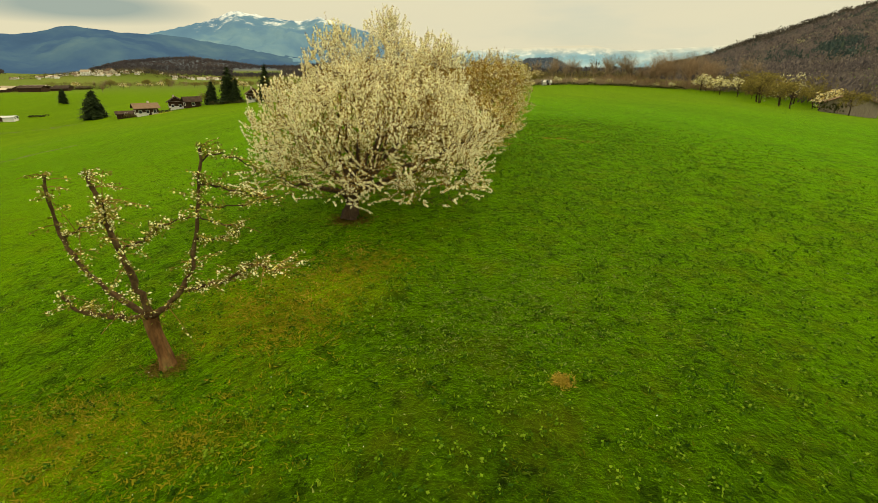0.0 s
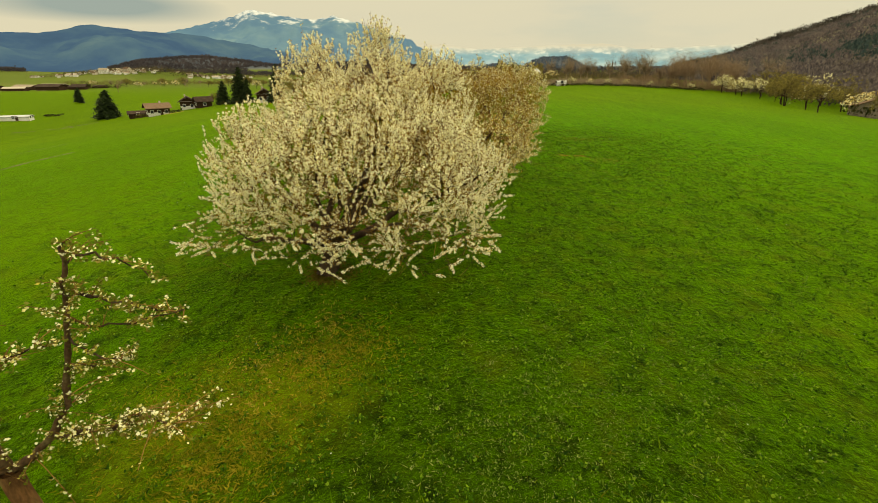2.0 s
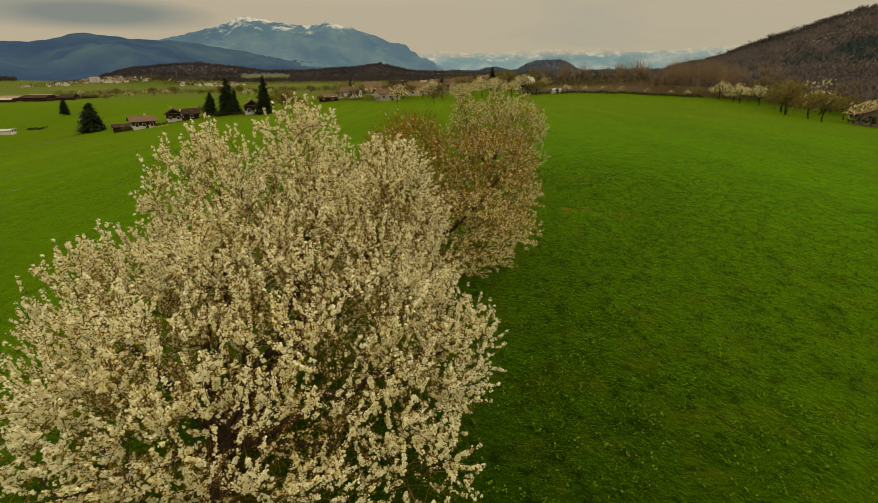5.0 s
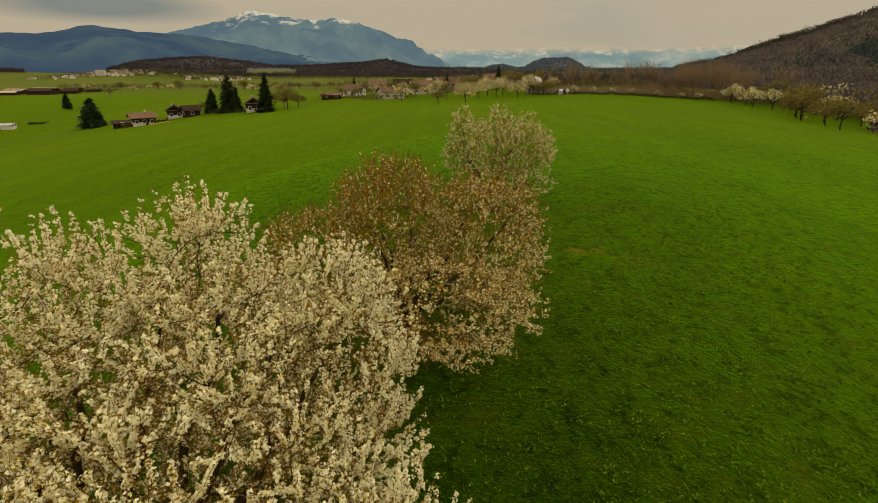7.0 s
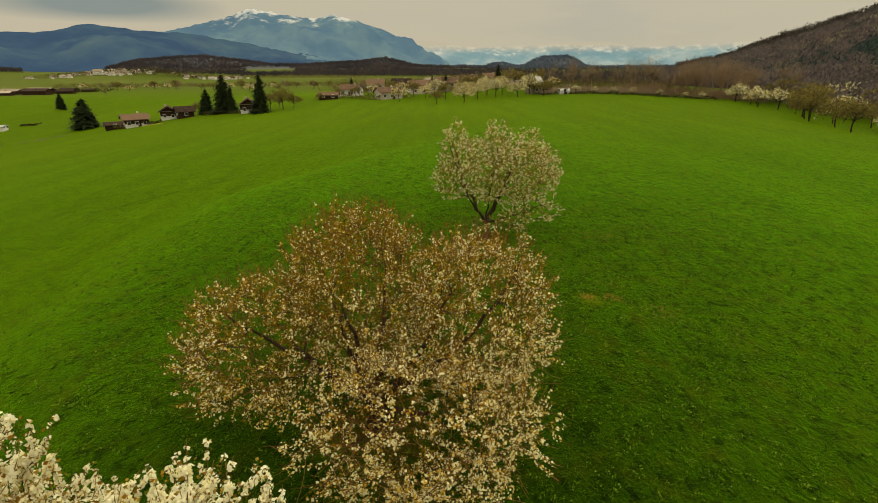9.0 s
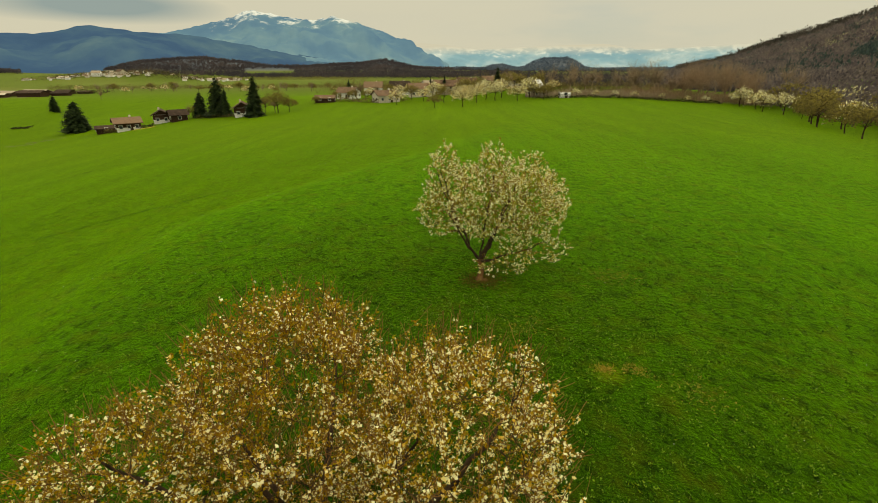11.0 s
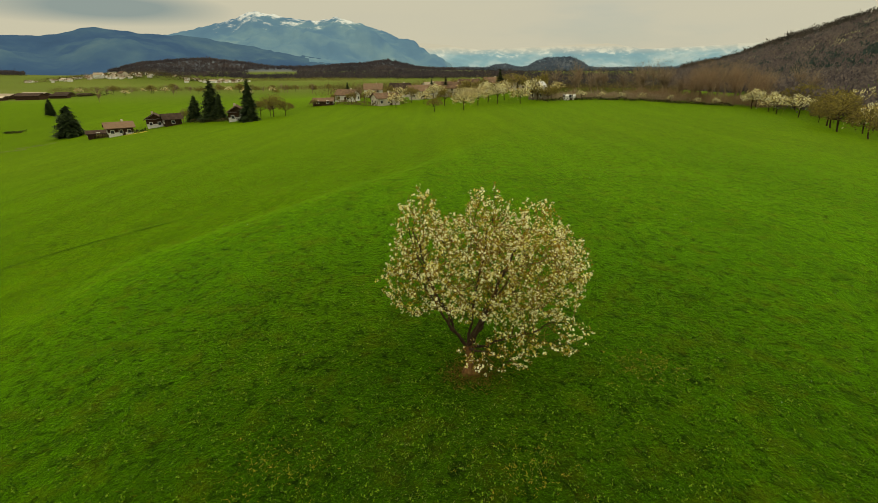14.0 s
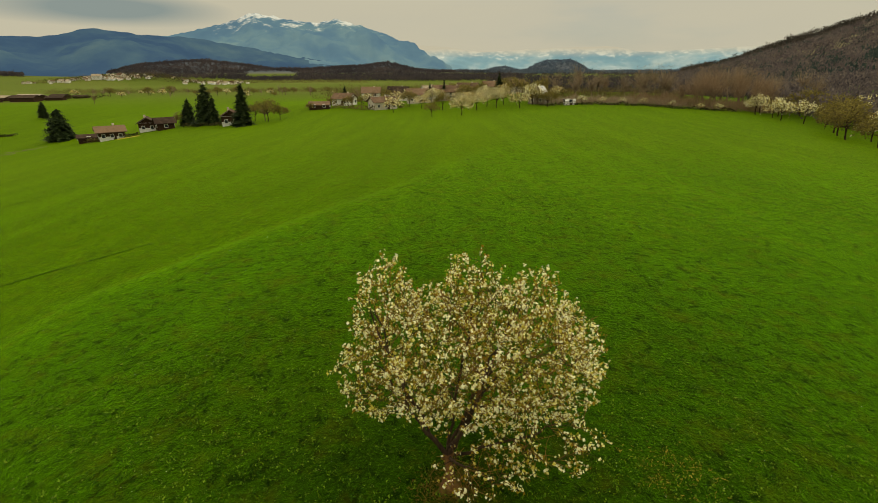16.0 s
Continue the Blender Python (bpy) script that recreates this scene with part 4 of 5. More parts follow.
conifer("spruce_tree", "small dark spruce behind the village edge", -39.5, 245, 9, 4.0, 7)
conifer("spruce_tree", "slender dark conifer among the village gardens", 10, 251, 10, 3.6, 9)
conifer("spruce_tree", "slender dark conifer among the village gardens", 37, 244, 11.5, 4.4, 10, full=0.4)
conifer("spruce_tree", "small dark spruce behind the village edge", 2.5, 262, 9, 4.0, 8)


def bare_tree(name, label, x, y, h, w, seed, mat=BARE, n_br=30, n_spray=1300, group="bare trees along the field edge", trunk=True, blossom=None, size=0.9, low=0.16):
    """Tree without leaves yet: trunk, spreading branches and a haze of fine twig sprays."""
    rng = np.random.RandomState(seed)
    root = empty(name, Matrix.Translation((x, y, tz(x, y) - 0.2)) @ settle(x))
    tagged(root, label, "tree", group)
    tb = Tubes()
    z = np.linspace(0, h * 0.55, 6)
    tb.add(np.stack([0.02 * h * np.sin(z), 0.02 * h * np.cos(z * 0.7), z], 1), np.linspace(h * 0.022, h * 0.01, 6), 7)
    part("trunk", tb.mesh("trunk", BARK if blossom else BARE), root)
    bt = Tubes()
    ends = []
    for i in range(n_br):
        z0 = h * rng.uniform(low, 0.55)
        a = rng.uniform(0, 6.28)
        ez = h * rng.uniform(low + 0.1, 1.0)
        belly = max(0.25, 1 - ((ez / h - 0.6) / 0.45) ** 2) ** 0.5
        d = np.array([math.cos(a), math.sin(a), 0]) * w / 2 * belly * rng.uniform(0.5, 1.0)
        z0 = min(z0, ez - 0.08 * h)
        e = d + [0, 0, ez]
        p = bezier(np.array([0, 0, z0]), np.array([d[0] * 0.4, d[1] * 0.4, (z0 + e[2]) / 2 - 0.03 * h]), e, 5)
        bt.add(p, np.linspace(h * 0.008, h * 0.002, 5), 3)
        ends.append(p)
    tagged(part("branchwork", bt.mesh("branchwork", BARE if not blossom else BARK), root), kind="stuff")
    P = np.concatenate([e[1:] for e in ends])
    c = P[rng.randint(0, len(P), n_spray)] + rng.normal(size=(n_spray, 3)) * np.array([w, w, h]) * 0.055
    if blossom:
        d = unit(rng.normal(size=(44, 3)))
        d[:, 2] = np.abs(d[:, 2]) * 1.1 - 0.25
        cl = d * np.array([w / 2, w / 2, h * 0.40]) * rng.uniform(0.55, 1.0, (44, 1)) + [0, 0, h * 0.52]
        c = cl[rng.randint(0, 44, n_spray)] + rng.normal(size=(n_spray, 3)) * np.array([w, w, h]) * 0.06
        dark = rng.rand(n_spray) < 0.5
        v, f = flakes(c[dark], size * 0.8, rng)
        tagged(part("foliage", mesh_of("foliage", v, f, BUDDING), root, "budding twigs in the crown"), kind="stuff")
        c = c[~dark]
        v, f = flakes(np.repeat(c, 2, axis=0) + rng.normal(size=(2 * len(c), 3)) * 0.2, size * 0.6, rng)
        tagged(part("blossom", mesh_of("blossom", v, f, blossom), root, "cloud of pale blossom and young leaf"), kind="stuff")
    else:
        d = unit(rng.normal(size=(n_spray, 3)) * [0.7, 0.7, 0.5] + [0, 0, 0.7])
        sd = unit(np.cross(d, rng.normal(size=(n_spray, 3))))
        L = (h * 0.085 * rng.uniform(0.6, 1.4, n_spray))[:, None]
        wd = L * 0.022
        v = np.stack([c - sd * wd * 0.3, c + d * L * 0.5 + sd * wd, c + d * L, c + d * L * 0.5 - sd * wd], 1).reshape(-1, 3)
        tagged(part("twig_haze", mesh_of("twig_haze", v, np.arange(n_spray * 4).reshape(-1, 4), mat), root, "haze of fine leafless twigs"), kind="stuff")
    return root


def place(ob, x, y, s, turn):
    return copy_thing(ob, Matrix.Translation((x, y, tz(x, y) - 0.1)) @ settle(x) @ pose(0, 0, 0, 0, 0, turn) @ Matrix.Diagonal((s, s, s, 1)))


# row of tall bare trees where the field ends, and beyond
b1 = bare_tree("bare_tree", "tall leafless grey brown tree at the edge of the field", 90, 203, 13.5, 10, 101, n_br=44, n_spray=800, low=0.34)
b2 = bare_tree("bare_tree", "tall leafless grey brown tree at the edge of the field", 97, 200, 14.5, 11, 102, n_br=48, n_spray=900, low=0.36)
b3 = bare_tree("bare_tree", "slim reddish leafless tree at the edge of the field", 110, 196, 13.5, 9, 103, mat=RED_BARE, n_br=40, n_spray=1200, low=0.30)
rng0 = np.random.RandomState(77)
# behind the hedge
for bx, by, bs in [(84, 207, .85), (101, 205, .95), (72, 212, .8), (60, 226, .75), (155, 220, .9)]:
    place(b1, bx, by, bs, rng0.uniform(0, 360))
for bx, by, bs in [(93, 212, .9), (66, 216, .7), (78, 222, .8), (133, 207, 1.1), (141, 204, .9), (165, 210, .9), (170, 225, 1.0)]:
    place(b2, bx, by, bs, rng0.uniform(0, 360))
for bx, by, bs in [(102, 196, .8), (109, 200, .9), (117, 196, .95), (119, 206, 1.05), (123, 210, 1.1), (133, 190, .9), (138, 206, 1.0), (106, 192, .9), (112, 192, .95), (121, 191, .9), (126, 188, .85), (124, 196, 1.1), (130, 194, 1.05), (114, 203, 1.1), (128, 202, 1.15), (135, 198, 1.0)]:
    place(b3, bx, by, bs, rng0.uniform(0, 360))
# far off beyond the field
for bx, by, bs in [(82, 310, 1.0), (120, 260, 1.0), (66, 280, .7), (150, 240, 1.0)]:
    place(b1, bx, by, bs, rng0.uniform(0, 360))
for bx, by, bs in [(92, 300, 1.1), (140, 230, 1.0), (48, 285, .7)]:
    place(b2, bx, by, bs, rng0.uniform(0, 360))
# round the farm and village gardens
for bx, by, bs in [(-26, 250, .5), (-22, 300, .55), (10, 290, .6)]:
    place(b1, bx, by, bs, rng0.uniform(0, 360))
for bx, by, bs in [(-34, 236, .45), (-14, 255, .5), (28, 280, .6)]:
    place(b2, bx, by, bs, rng0.uniform(0, 360))
for bx, by, bs in [(-59, 189.5, .55), (-101, 203, .45), (-99, 207, .4), (-248, 357, .6)]:
    place(b3, bx, by, bs, rng0.uniform(0, 360))
# fruit trees in blossom round the field
c1 = bare_tree("orchard_tree", "orchard tree in cream blossom at the edge of the field", 15.1, 170, 7.6, 8.0, 111, n_br=18, n_spray=700, blossom=BLOSSOM_PINK, group="orchard trees round the field", size=0.62, low=0.28)
c2 = bare_tree("orchard_tree", "orchard tree in white blossom at the edge of the field", 124.9, 162.2, 8.6, 8.5, 112, n_br=18, n_spray=700, blossom=BLOSSOM_CREAM, group="orchard trees round the field", size=0.62, low=0.28)
c3 = bare_tree("orchard_tree", "orchard tree with yellowish fresh leaves", 111.6, 131, 7.8, 8.5, 113, n_br=18, n_spray=1100, blossom=YELLOW_LEAF, group="orchard trees round the field", size=0.5, low=0.28)
# right hand orchard
for bx, by, bs in [(105, 188, .4), (123, 174, .9), (116, 128, 1.1), (118, 112, 1.0)]:
    place(c1, bx, by, bs, rng0.uniform(0, 360))
for bx, by, bs in [(97, 193, .35), (111, 186, .4), (121.2, 180.6, .95), (127, 187, .8), (121, 167.4, .95), (129, 180, .9), (150, 172, 1.1), (160, 176, 1.15), (131, 141, 1.0)]:
    place(c2, bx, by, bs, rng0.uniform(0, 360))
for bx, by, bs in [(122.4, 150.5, .6), (105.8, 115.6, 1.0), (108, 127, 1.2), (114, 136, 1.25), (119, 143, 1.3), (100.8, 104.9, 1.0), (136, 161, 1.35), (124, 125, 1.0), (112, 99, .9), (146, 150, 1.3), (139, 183, 1.3), (150, 190, 1.2)]:
    place(c3, bx, by, bs, rng0.uniform(0, 360))
# far end of the field
for bx, by, bs in [(-11, 200, .95), (22, 192, 1.1), (38, 190, .95), (17, 205, 1.05), (34, 208, 1.1), (0, 215, .9), (-12, 235, 1.0), (30, 232, 1.0), (73, 202, .45), (88, 198, .45)]:
    place(c1, bx, by, bs, rng0.uniform(0, 360))
for bx, by, bs in [(30, 196, 1.0), (27, 205, 1.1), (45, 202, 1.1), (4, 232, 1.0), (64, 199, .5), (80, 199, .4)]:
    place(c2, bx, by, bs, rng0.uniform(0, 360))
for bx, by, bs in [(5, 172, .7), (9, 200, .95), (49, 192, .9), (-6, 225, 1.0), (20, 225, 1.2), (42, 222, 1.4)]:
    place(c3, bx, by, bs, rng0.uniform(0, 360))
for bx, by, bs in [(-20, 258, .9), (-4, 256, 1.0), (16, 256, 1.1), (29, 250, 1.0), (40, 252, 1.2), (57, 240, 1.1), (53, 228, 1.0)]:
    place(c3, bx, by, bs, rng0.uniform(0, 360))
for bx, by, bs in [(-28, 244, .8), (6, 246, 1.0), (20, 244, 1.1), (38, 238, 1.0), (60, 222, .9), (-8, 262, 1.0)]:
    place(c1, bx, by, bs, rng0.uniform(0, 360))
for bx, by, bs in [(-36, 262, .55), (14, 276, .6), (44, 262, .6), (62, 256, .7), (76, 244, .7), (84, 232, .7), (98, 226, .75)]:
    place(b3, bx, by, bs, rng0.uniform(0, 360))
# farm gardens
for bx, by, bs in [(-57, 187, 1.15), (-64, 193, .9), (-53, 189, .8), (-99, 204, .7), (-43, 231, .6), (-35, 230, .7), (-29, 233, .6), (-50, 221, .5), (47, 202, .8), (53, 203, .7)]:
    place(c3, bx, by, bs, rng0.uniform(0, 360))
# loose row of budding trees across the valley floor
for i in range(46):
    bx = rng0.uniform(-350, -70)
    place((c3, b1, c3, c1, b2)[i % 5], bx, 468 + 0.12 * (bx + 345) + rng0.normal() * 22, rng0.uniform(.4, .75) * (1.7 if i % 5 in (0, 2, 3) else 1.0), rng0.uniform(0, 360))



def strokes(c, length, width, rng, lean=0.25):
    """Upright slender strokes, the stems and twigs of leafless trees."""
    n = len(c)
    d = unit(rng.normal(size=(n, 3)) * lean + [0, 0, 1.0])
    sd = unit(np.cross(d, rng.normal(size=(n, 3))))
    L, w = np.reshape(length, (-1, 1)) * rng.uniform(0.6, 1.4, (n, 1)), np.reshape(width, (-1, 1)) * rng.uniform(0.6, 1.3, (n, 1))
    v = np.stack([c - d * L * 0.5, c + sd * w * 0.5, c + d * L * 0.5, c - sd * w * 0.5], 1).reshape(-1, 3)
    return v, np.arange(4 * n).reshape(-1, 4)


def shrub_line(name, label, pts, h, w, seed, mat=HEDGE, step=0.5, size=0.7, upright=False):
    """A hedge or scrub strip of countless leaves along a line."""
    rng = np.random.RandomState(seed)
    C = []
    for (x0, y0), (x1, y1) in zip(pts, pts[1:]):
        n = int(math.hypot(x1 - x0, y1 - y0) / step * 10)
        s = rng.rand(n)
        x, y = x0 + (x1 - x0) * s + rng.normal(size=n) * w * 0.4, y0 + (y1 - y0) * s + rng.normal(size=n) * w * 0.4
        top = h * (0.7 + 0.5 * wave(x, y, 1 / 7, seed))
        C.append(np.stack([x, y, terrain(x, y) + rng.rand(n) ** 0.8 * top], 1))
    C = np.concatenate(C)
    v, f = strokes(C, size * 2.4, size * 0.15, rng, 0.45) if upright else flakes(C, size, rng)
    return tagged(new(name, mesh_of(name, v, f, mat)), label, "hedge", kind="stuff")


shrub_line("hedge", "low dark hedge along the far edge of the field", [(46, 198), (60, 198), (75, 197.5), (86, 194.5), (94, 188), (107, 186.5), (117, 185.5)], 1.3, 1.2, 61, size=0.5)
shrub_line("thicket", "reddish brown thicket of leafless trees behind the hedge", [(88, 206), (104, 197), (114, 193), (126, 192), (136, 192)], 4.5, 8.0, 60, mat=RED_BARE, step=0.03, size=0.5, upright=True)
shrub_line("thicket", "grey brown undergrowth behind the hedge", [(52, 206), (72, 205), (88, 202), (100, 196)], 3.0, 8.0, 59, mat=BARE, step=0.035, size=0.5, upright=True)
shrub_line("thicket", "olive brown bushes in the gardens behind the hedge", [(56, 222), (74, 224), (92, 218), (112, 212)], 5.0, 8.0, 53, mat=BUDDING, step=0.06, size=0.6, upright=True)
shrub_line("scrub", "brown scrub behind the orchard trees", [(134, 190), (150, 196), (175, 190), (165, 150), (150, 120)], 5.5, 9.0, 62, mat=BARE, step=0.07, size=0.6, upright=True)
shrub_line("hedge", "brown bushes round the farm gardens", [(-128, 186), (-121, 183.5), (-118, 182)], 1.7, 1.4, 63, mat=BUDDING)
shrub_line("hedge", "dark hedge behind the farm garden", [(-111.5, 185), (-105, 184)], 1.5, 1.0, 58, size=0.5)
shrub_line("hedge", "dark bushes below the spruces", [(-94, 195), (-80, 190), (-66, 180)], 1.6, 1.5, 57, size=0.5)
shrub_line("tree_line", "strip of brown trees behind the village edge", [(-60, 300), (-20, 305), (30, 310), (70, 330), (120, 340)], 10, 14, 65, mat=BUDDING, step=0.11, size=0.9, upright=True)
shrub_line("tree_line", "thin line of grey brown trees along the valley road", [(-420, 520), (-330, 545), (-200, 560), (-60, 560), (40, 600)], 6, 12, 64, mat=BUDDING, step=0.5, size=1.2, upright=True)


def woods(name, label, mat, count, az_range, r_range, size, seed, keep=None, blades=26, flake=0.06, lean=0.55, stroke=0.19):
    """A wood of countless leafless crowns, each a brush of upright strokes."""
    rng = np.random.RandomState(seed)
    az = np.radians(rng.uniform(*az_range, count))
    r = rng.uniform(r_range[0] ** 1.5, r_range[1] ** 1.5, count) ** (1 / 1.5)
    x, y = r * np.sin(az), r * np.cos(az)
    z = terrain(x, y)
    if keep:
        ok = keep(np.degrees(az), r, x, y, z)
        x, y, z = x[ok], y[ok], z[ok]
    m = len(x)
    s = size * rng.uniform(0.6, 1.3, m)
    c = np.repeat(np.stack([x, y, z], 1), blades, axis=0)
    S = np.repeat(s, blades)[:, None]
    off = rng.normal(size=(m * blades, 3)) * [0.20, 0.20, 0.15] + [0, 0, 0.42]
    v, f = strokes(c + off * S, stroke * S[:, 0], flake * S[:, 0], rng, lean)
    ob = new(name, mesh_of(name, v, f, mat))
    return tagged(ob, label, "wood", kind="stuff")


FOOT = ([24, 27, 30, 35, 42, 60], [800, 460, 310, 225, 180, 160])
INSIDE = lambda a, r, x, y, z: r > np.interp(a, *FOOT) + 10
woods("hillside_wood", "brown leafless wood climbing the hillside", WOODS, 3800, (26, 49), (190, 640), 10, 71, keep=INSIDE, blades=44, flake=0.066, lean=0.6, stroke=0.125)
woods("upper_hillside_wood", "brown leafless wood on the upper hillside", WOODS, 7500, (25, 48), (600, 1560), 13, 74, keep=INSIDE, blades=16, flake=0.10, lean=0.6, stroke=0.17)
woods("skyline_trees", "ragged dark single trees along the crest of the hill", DARK_WOODS, 420, (27, 46), (1420, 1530), 21, 76, blades=60, flake=0.08)
woods("valley_floor_wood", "grey brown wood on the valley floor behind the field", WOODS_FAR, 5200, (6, 29), (255, 1900), 9, 79, keep=lambda a, r, x, y, z: (z < 4) & (r > 255 + 1.2 * np.abs(a - 18) ** 1.5), blades=12, flake=0.12, stroke=0.26)
woods("hillside_evergreens", "scattered dark evergreens on the hillside", EVERGREEN, 420, (28, 48), (330, 1540), 13, 75, keep=lambda a, r, x, y, z: r > np.interp(a, *FOOT) + 60, blades=60, flake=0.08)
woods("evergreen_stand", "dense stand of dark evergreens in the brown wood", EVERGREEN, 900, (39, 46), (440, 760), 12, 78, keep=lambda a, r, x, y, z: ((a - 42.7 - (r - 560) * 0.002) / 1.5) ** 2 + ((r - 590) / 120) ** 2 < 1, blades=60, flake=0.08)
woods("valley_wood", "dark wood on low hills across the valley", WOODS_FAR, 9000, (-49, 9), (1650, 2100), 13, 72, keep=lambda a, r, x, y, z: (z > np.where((a > -22) & (a < -17), 8, 3)) | ((a > -21) & (r > 1900)) | ((a < -41) & (r > 1800)), blades=8, flake=0.22, stroke=0.28)
woods("valley_wood_front", "grey brown leafless wood in front of the low hills", WOODS_FAR, 6500, (-33, 10), (1120, 1720), 14, 70, keep=lambda a, r, x, y, z: (r > np.interp(a, [-33, -24, -22, -8, 10], [1500, 1400, 1250, 1130, 1120])) & ((a > -16.5) | (a < -21.8) | (r < 1400)), blades=11, flake=0.155, stroke=0.235)
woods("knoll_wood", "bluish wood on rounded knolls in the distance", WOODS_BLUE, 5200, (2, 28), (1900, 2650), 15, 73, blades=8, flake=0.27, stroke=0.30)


# ---- houses ----
def box(w, d, h, x=0, y=0, z=0):
    bm = bmesh.new()
    bmesh.ops.create_cube(bm, size=1, matrix=Matrix.Translation((x, y, z + h / 2)) @ Matrix.Diagonal((w, d, h, 1)))
    return bm


def gable_body(w, d, h, rise):
    """Walls with gables at the two ends of x."""
    bm = bmesh.new()
    prof = [(-d / 2, 0), (d / 2, 0), (d / 2, h), (0, h + rise), (-d / 2, h)]
    a = [bm.verts.new((-w / 2, y, z)) for y, z in prof]
    b = [bm.verts.new((w / 2, y, z)) for y, z in prof]
    bm.faces.new(a[::-1])
    bm.faces.new(b)
    for i in range(5):
        j = (i + 1) % 5
        bm.faces.new((a[i], a[j], b[j], b[i]))
    return bm


def roof_slab(w, d, h, rise, over, side, thick=0.22):
    bm = bmesh.new()
    slope = rise / (d / 2)
    y1 = side * (d / 2 + over)
    pts = [(0, h + rise + 0.05), (y1, h - over * slope + 0.05)]
    vs = []
    for x in (-w / 2 - over, w / 2 + over):
        vs.append([bm.verts.new((x, y, z + dz)) for y, z in pts for dz in (0, thick)])
    a, b = vs
    for q in ((a[0], a[1], a[3], a[2]), (b[0], b[2], b[3], b[1]), (a[1], b[1], b[3], a[3]), (a[0], a[2], b[2], b[0]), (a[2], a[3], b[3], b[2]), (a[0], b[0], b[1], a[1])):
        bm.faces.new(q)
    bmesh.ops.recalc_face_normals(bm, faces=bm.faces)
    return bm


def house(name, label, x, y, turn, w, d, h, rise, wall, roof, over=0.7, upper=None, windows=3, chimney=True, group="", lod=False):
    root = empty(name, Matrix.Translation((x, y, tz(x, y) - 0.3)) @ pose(0, 0, 0, 0, 0, turn))
    tagged(root, label, "house", group)
    part_bm("wall", gable_body(w, d, h + 0.3, rise), wall, root)
    for side in (-1, 1):
        part_bm("roof", roof_slab(w, d, h + 0.3, rise, over, side), roof, root)
    if lod:
        return root
    if upper:
        part_bm("timber_front", box(w + 0.14, d + 0.14, h * 0.55, 0, 0, h * 0.45 + 0.2), upper, root, "dark timber upper storey")
        for side in (-1, 1):
            bm = bmesh.new()
            q = [bm.verts.new((side * (w / 2 + 0.07), yy, zz)) for yy, zz in ((-d / 2, h + 0.3), (d / 2, h + 0.3), (0, h + rise + 0.25))]
            f = bm.faces.new(q)
            r = bmesh.ops.extrude_face_region(bm, geom=[f])
            bmesh.ops.translate(bm, vec=(side * 0.06, 0, 0), verts=[g for g in r["geom"] if isinstance(g, bmesh.types.BMVert)])
            part_bm("gable_boards", bm, upper, root, "dark boarded gable")
    storeys = [0.9] if h < 3.6 else [0.9, h * 0.62]
    for zz in storeys:
        for side in (-1, 1):
            for i in range(windows):
                px = -w / 2 + w * (i + 0.5) / windows
                wf = part_bm("window", box(1.3, 0.16, 1.35, px, side * (d / 2 + 0.1), zz + 0.3), PLASTER_WHITE, root)
                part_bm("pane", box(1.05, 0.06, 1.1, px, side * (d / 2 + 0.18), zz + 0.42), GLASS_DARK, wf)
            for i in range(2):
                py = -d / 4 + d / 2 * i
                wf = part_bm("window", box(0.16, 1.2, 1.35, side * (w / 2 + 0.1), py, zz + 0.3), PLASTER_WHITE, root)
                part_bm("pane", box(0.06, 0.95, 1.1, side * (w / 2 + 0.18), py, zz + 0.42), GLASS_DARK, wf)
    part_bm("door", box(1.1, 0.12, 2.05, w * 0.1, -d / 2 - 0.07, 0.3), DARK_WOOD, root)
    if chimney:
        part_bm("chimney", box(0.7, 0.7, 1.7, w * 0.18, d * 0.1, h + rise * 0.72), PLASTER, root)
    return root


house("farmhouse", "chalet farmhouse with tan tiled roof and dark timber over white walls", -116.5, 185.5, 40, 8.0, 6.6, 3.2, 1.5, PLASTER_WHITE, ROOF_RED, 1.0, DARK_WOOD, 3)
house("farm_shed", "low brown timber shed beside the farmhouse", -126.5, 187.5, 32, 7.0, 4.0, 1.8, 0.9, DARK_WOOD, ROOF_DARK, 0.5, windows=1, chimney=False)
house("chalet", "small chalet with white gable and dark timber", -110.0, 198.5, 118, 6.5, 6.0, 3.4, 1.8, PLASTER_WHITE, ROOF_DARK, 0.9, DARK_WOOD, 2)
house("chalet_barn", "dark timber barn next to the chalet", -102.0, 196.5, 40, 6.0, 5.0, 2.8, 1.6, DARK_WOOD, ROOF_DARK, 0.8, windows=1, chimney=False)
house("chalet", "white chalet with dark gable beside the tall spruce", -69.5, 184.5, 110, 7.0, 6.0, 3.4, 1.9, PLASTER_WHITE, ROOF_RED, 0.9, DARK_WOOD, 2)
house("villa", "cream house with low brown roof at the field edge", -17.5, 219, 30, 10.5, 8, 3.2, 1.8, PLASTER, ROOF_RED, 0.8, None, 3)
house("villa", "cream house among trees at the village edge", -38.5, 240, -20, 9.5, 7.5, 3.0, 2.2, PLASTER_WHITE, ROOF_RED, 0.6, None, 2)
house("barn", "long weathered shed among bushes at the village edge", -47, 226, 5, 9, 5, 1.9, 1.2, DARK_WOOD, ROOF_RED, 0.4, windows=2, chimney=False)
house("villa", "house with orange brown roof behind blossoming trees", -2.0, 246, 8, 13, 8, 4.0, 2.4, PLASTER, ROOF_RED, 0.6, None, 3)
house("villa", "house with orange brown roof behind blossoming trees", 14.0, 252, -12, 12, 8, 4.0, 2.6, PLASTER, ROOF_RED, 0.6, None, 3)
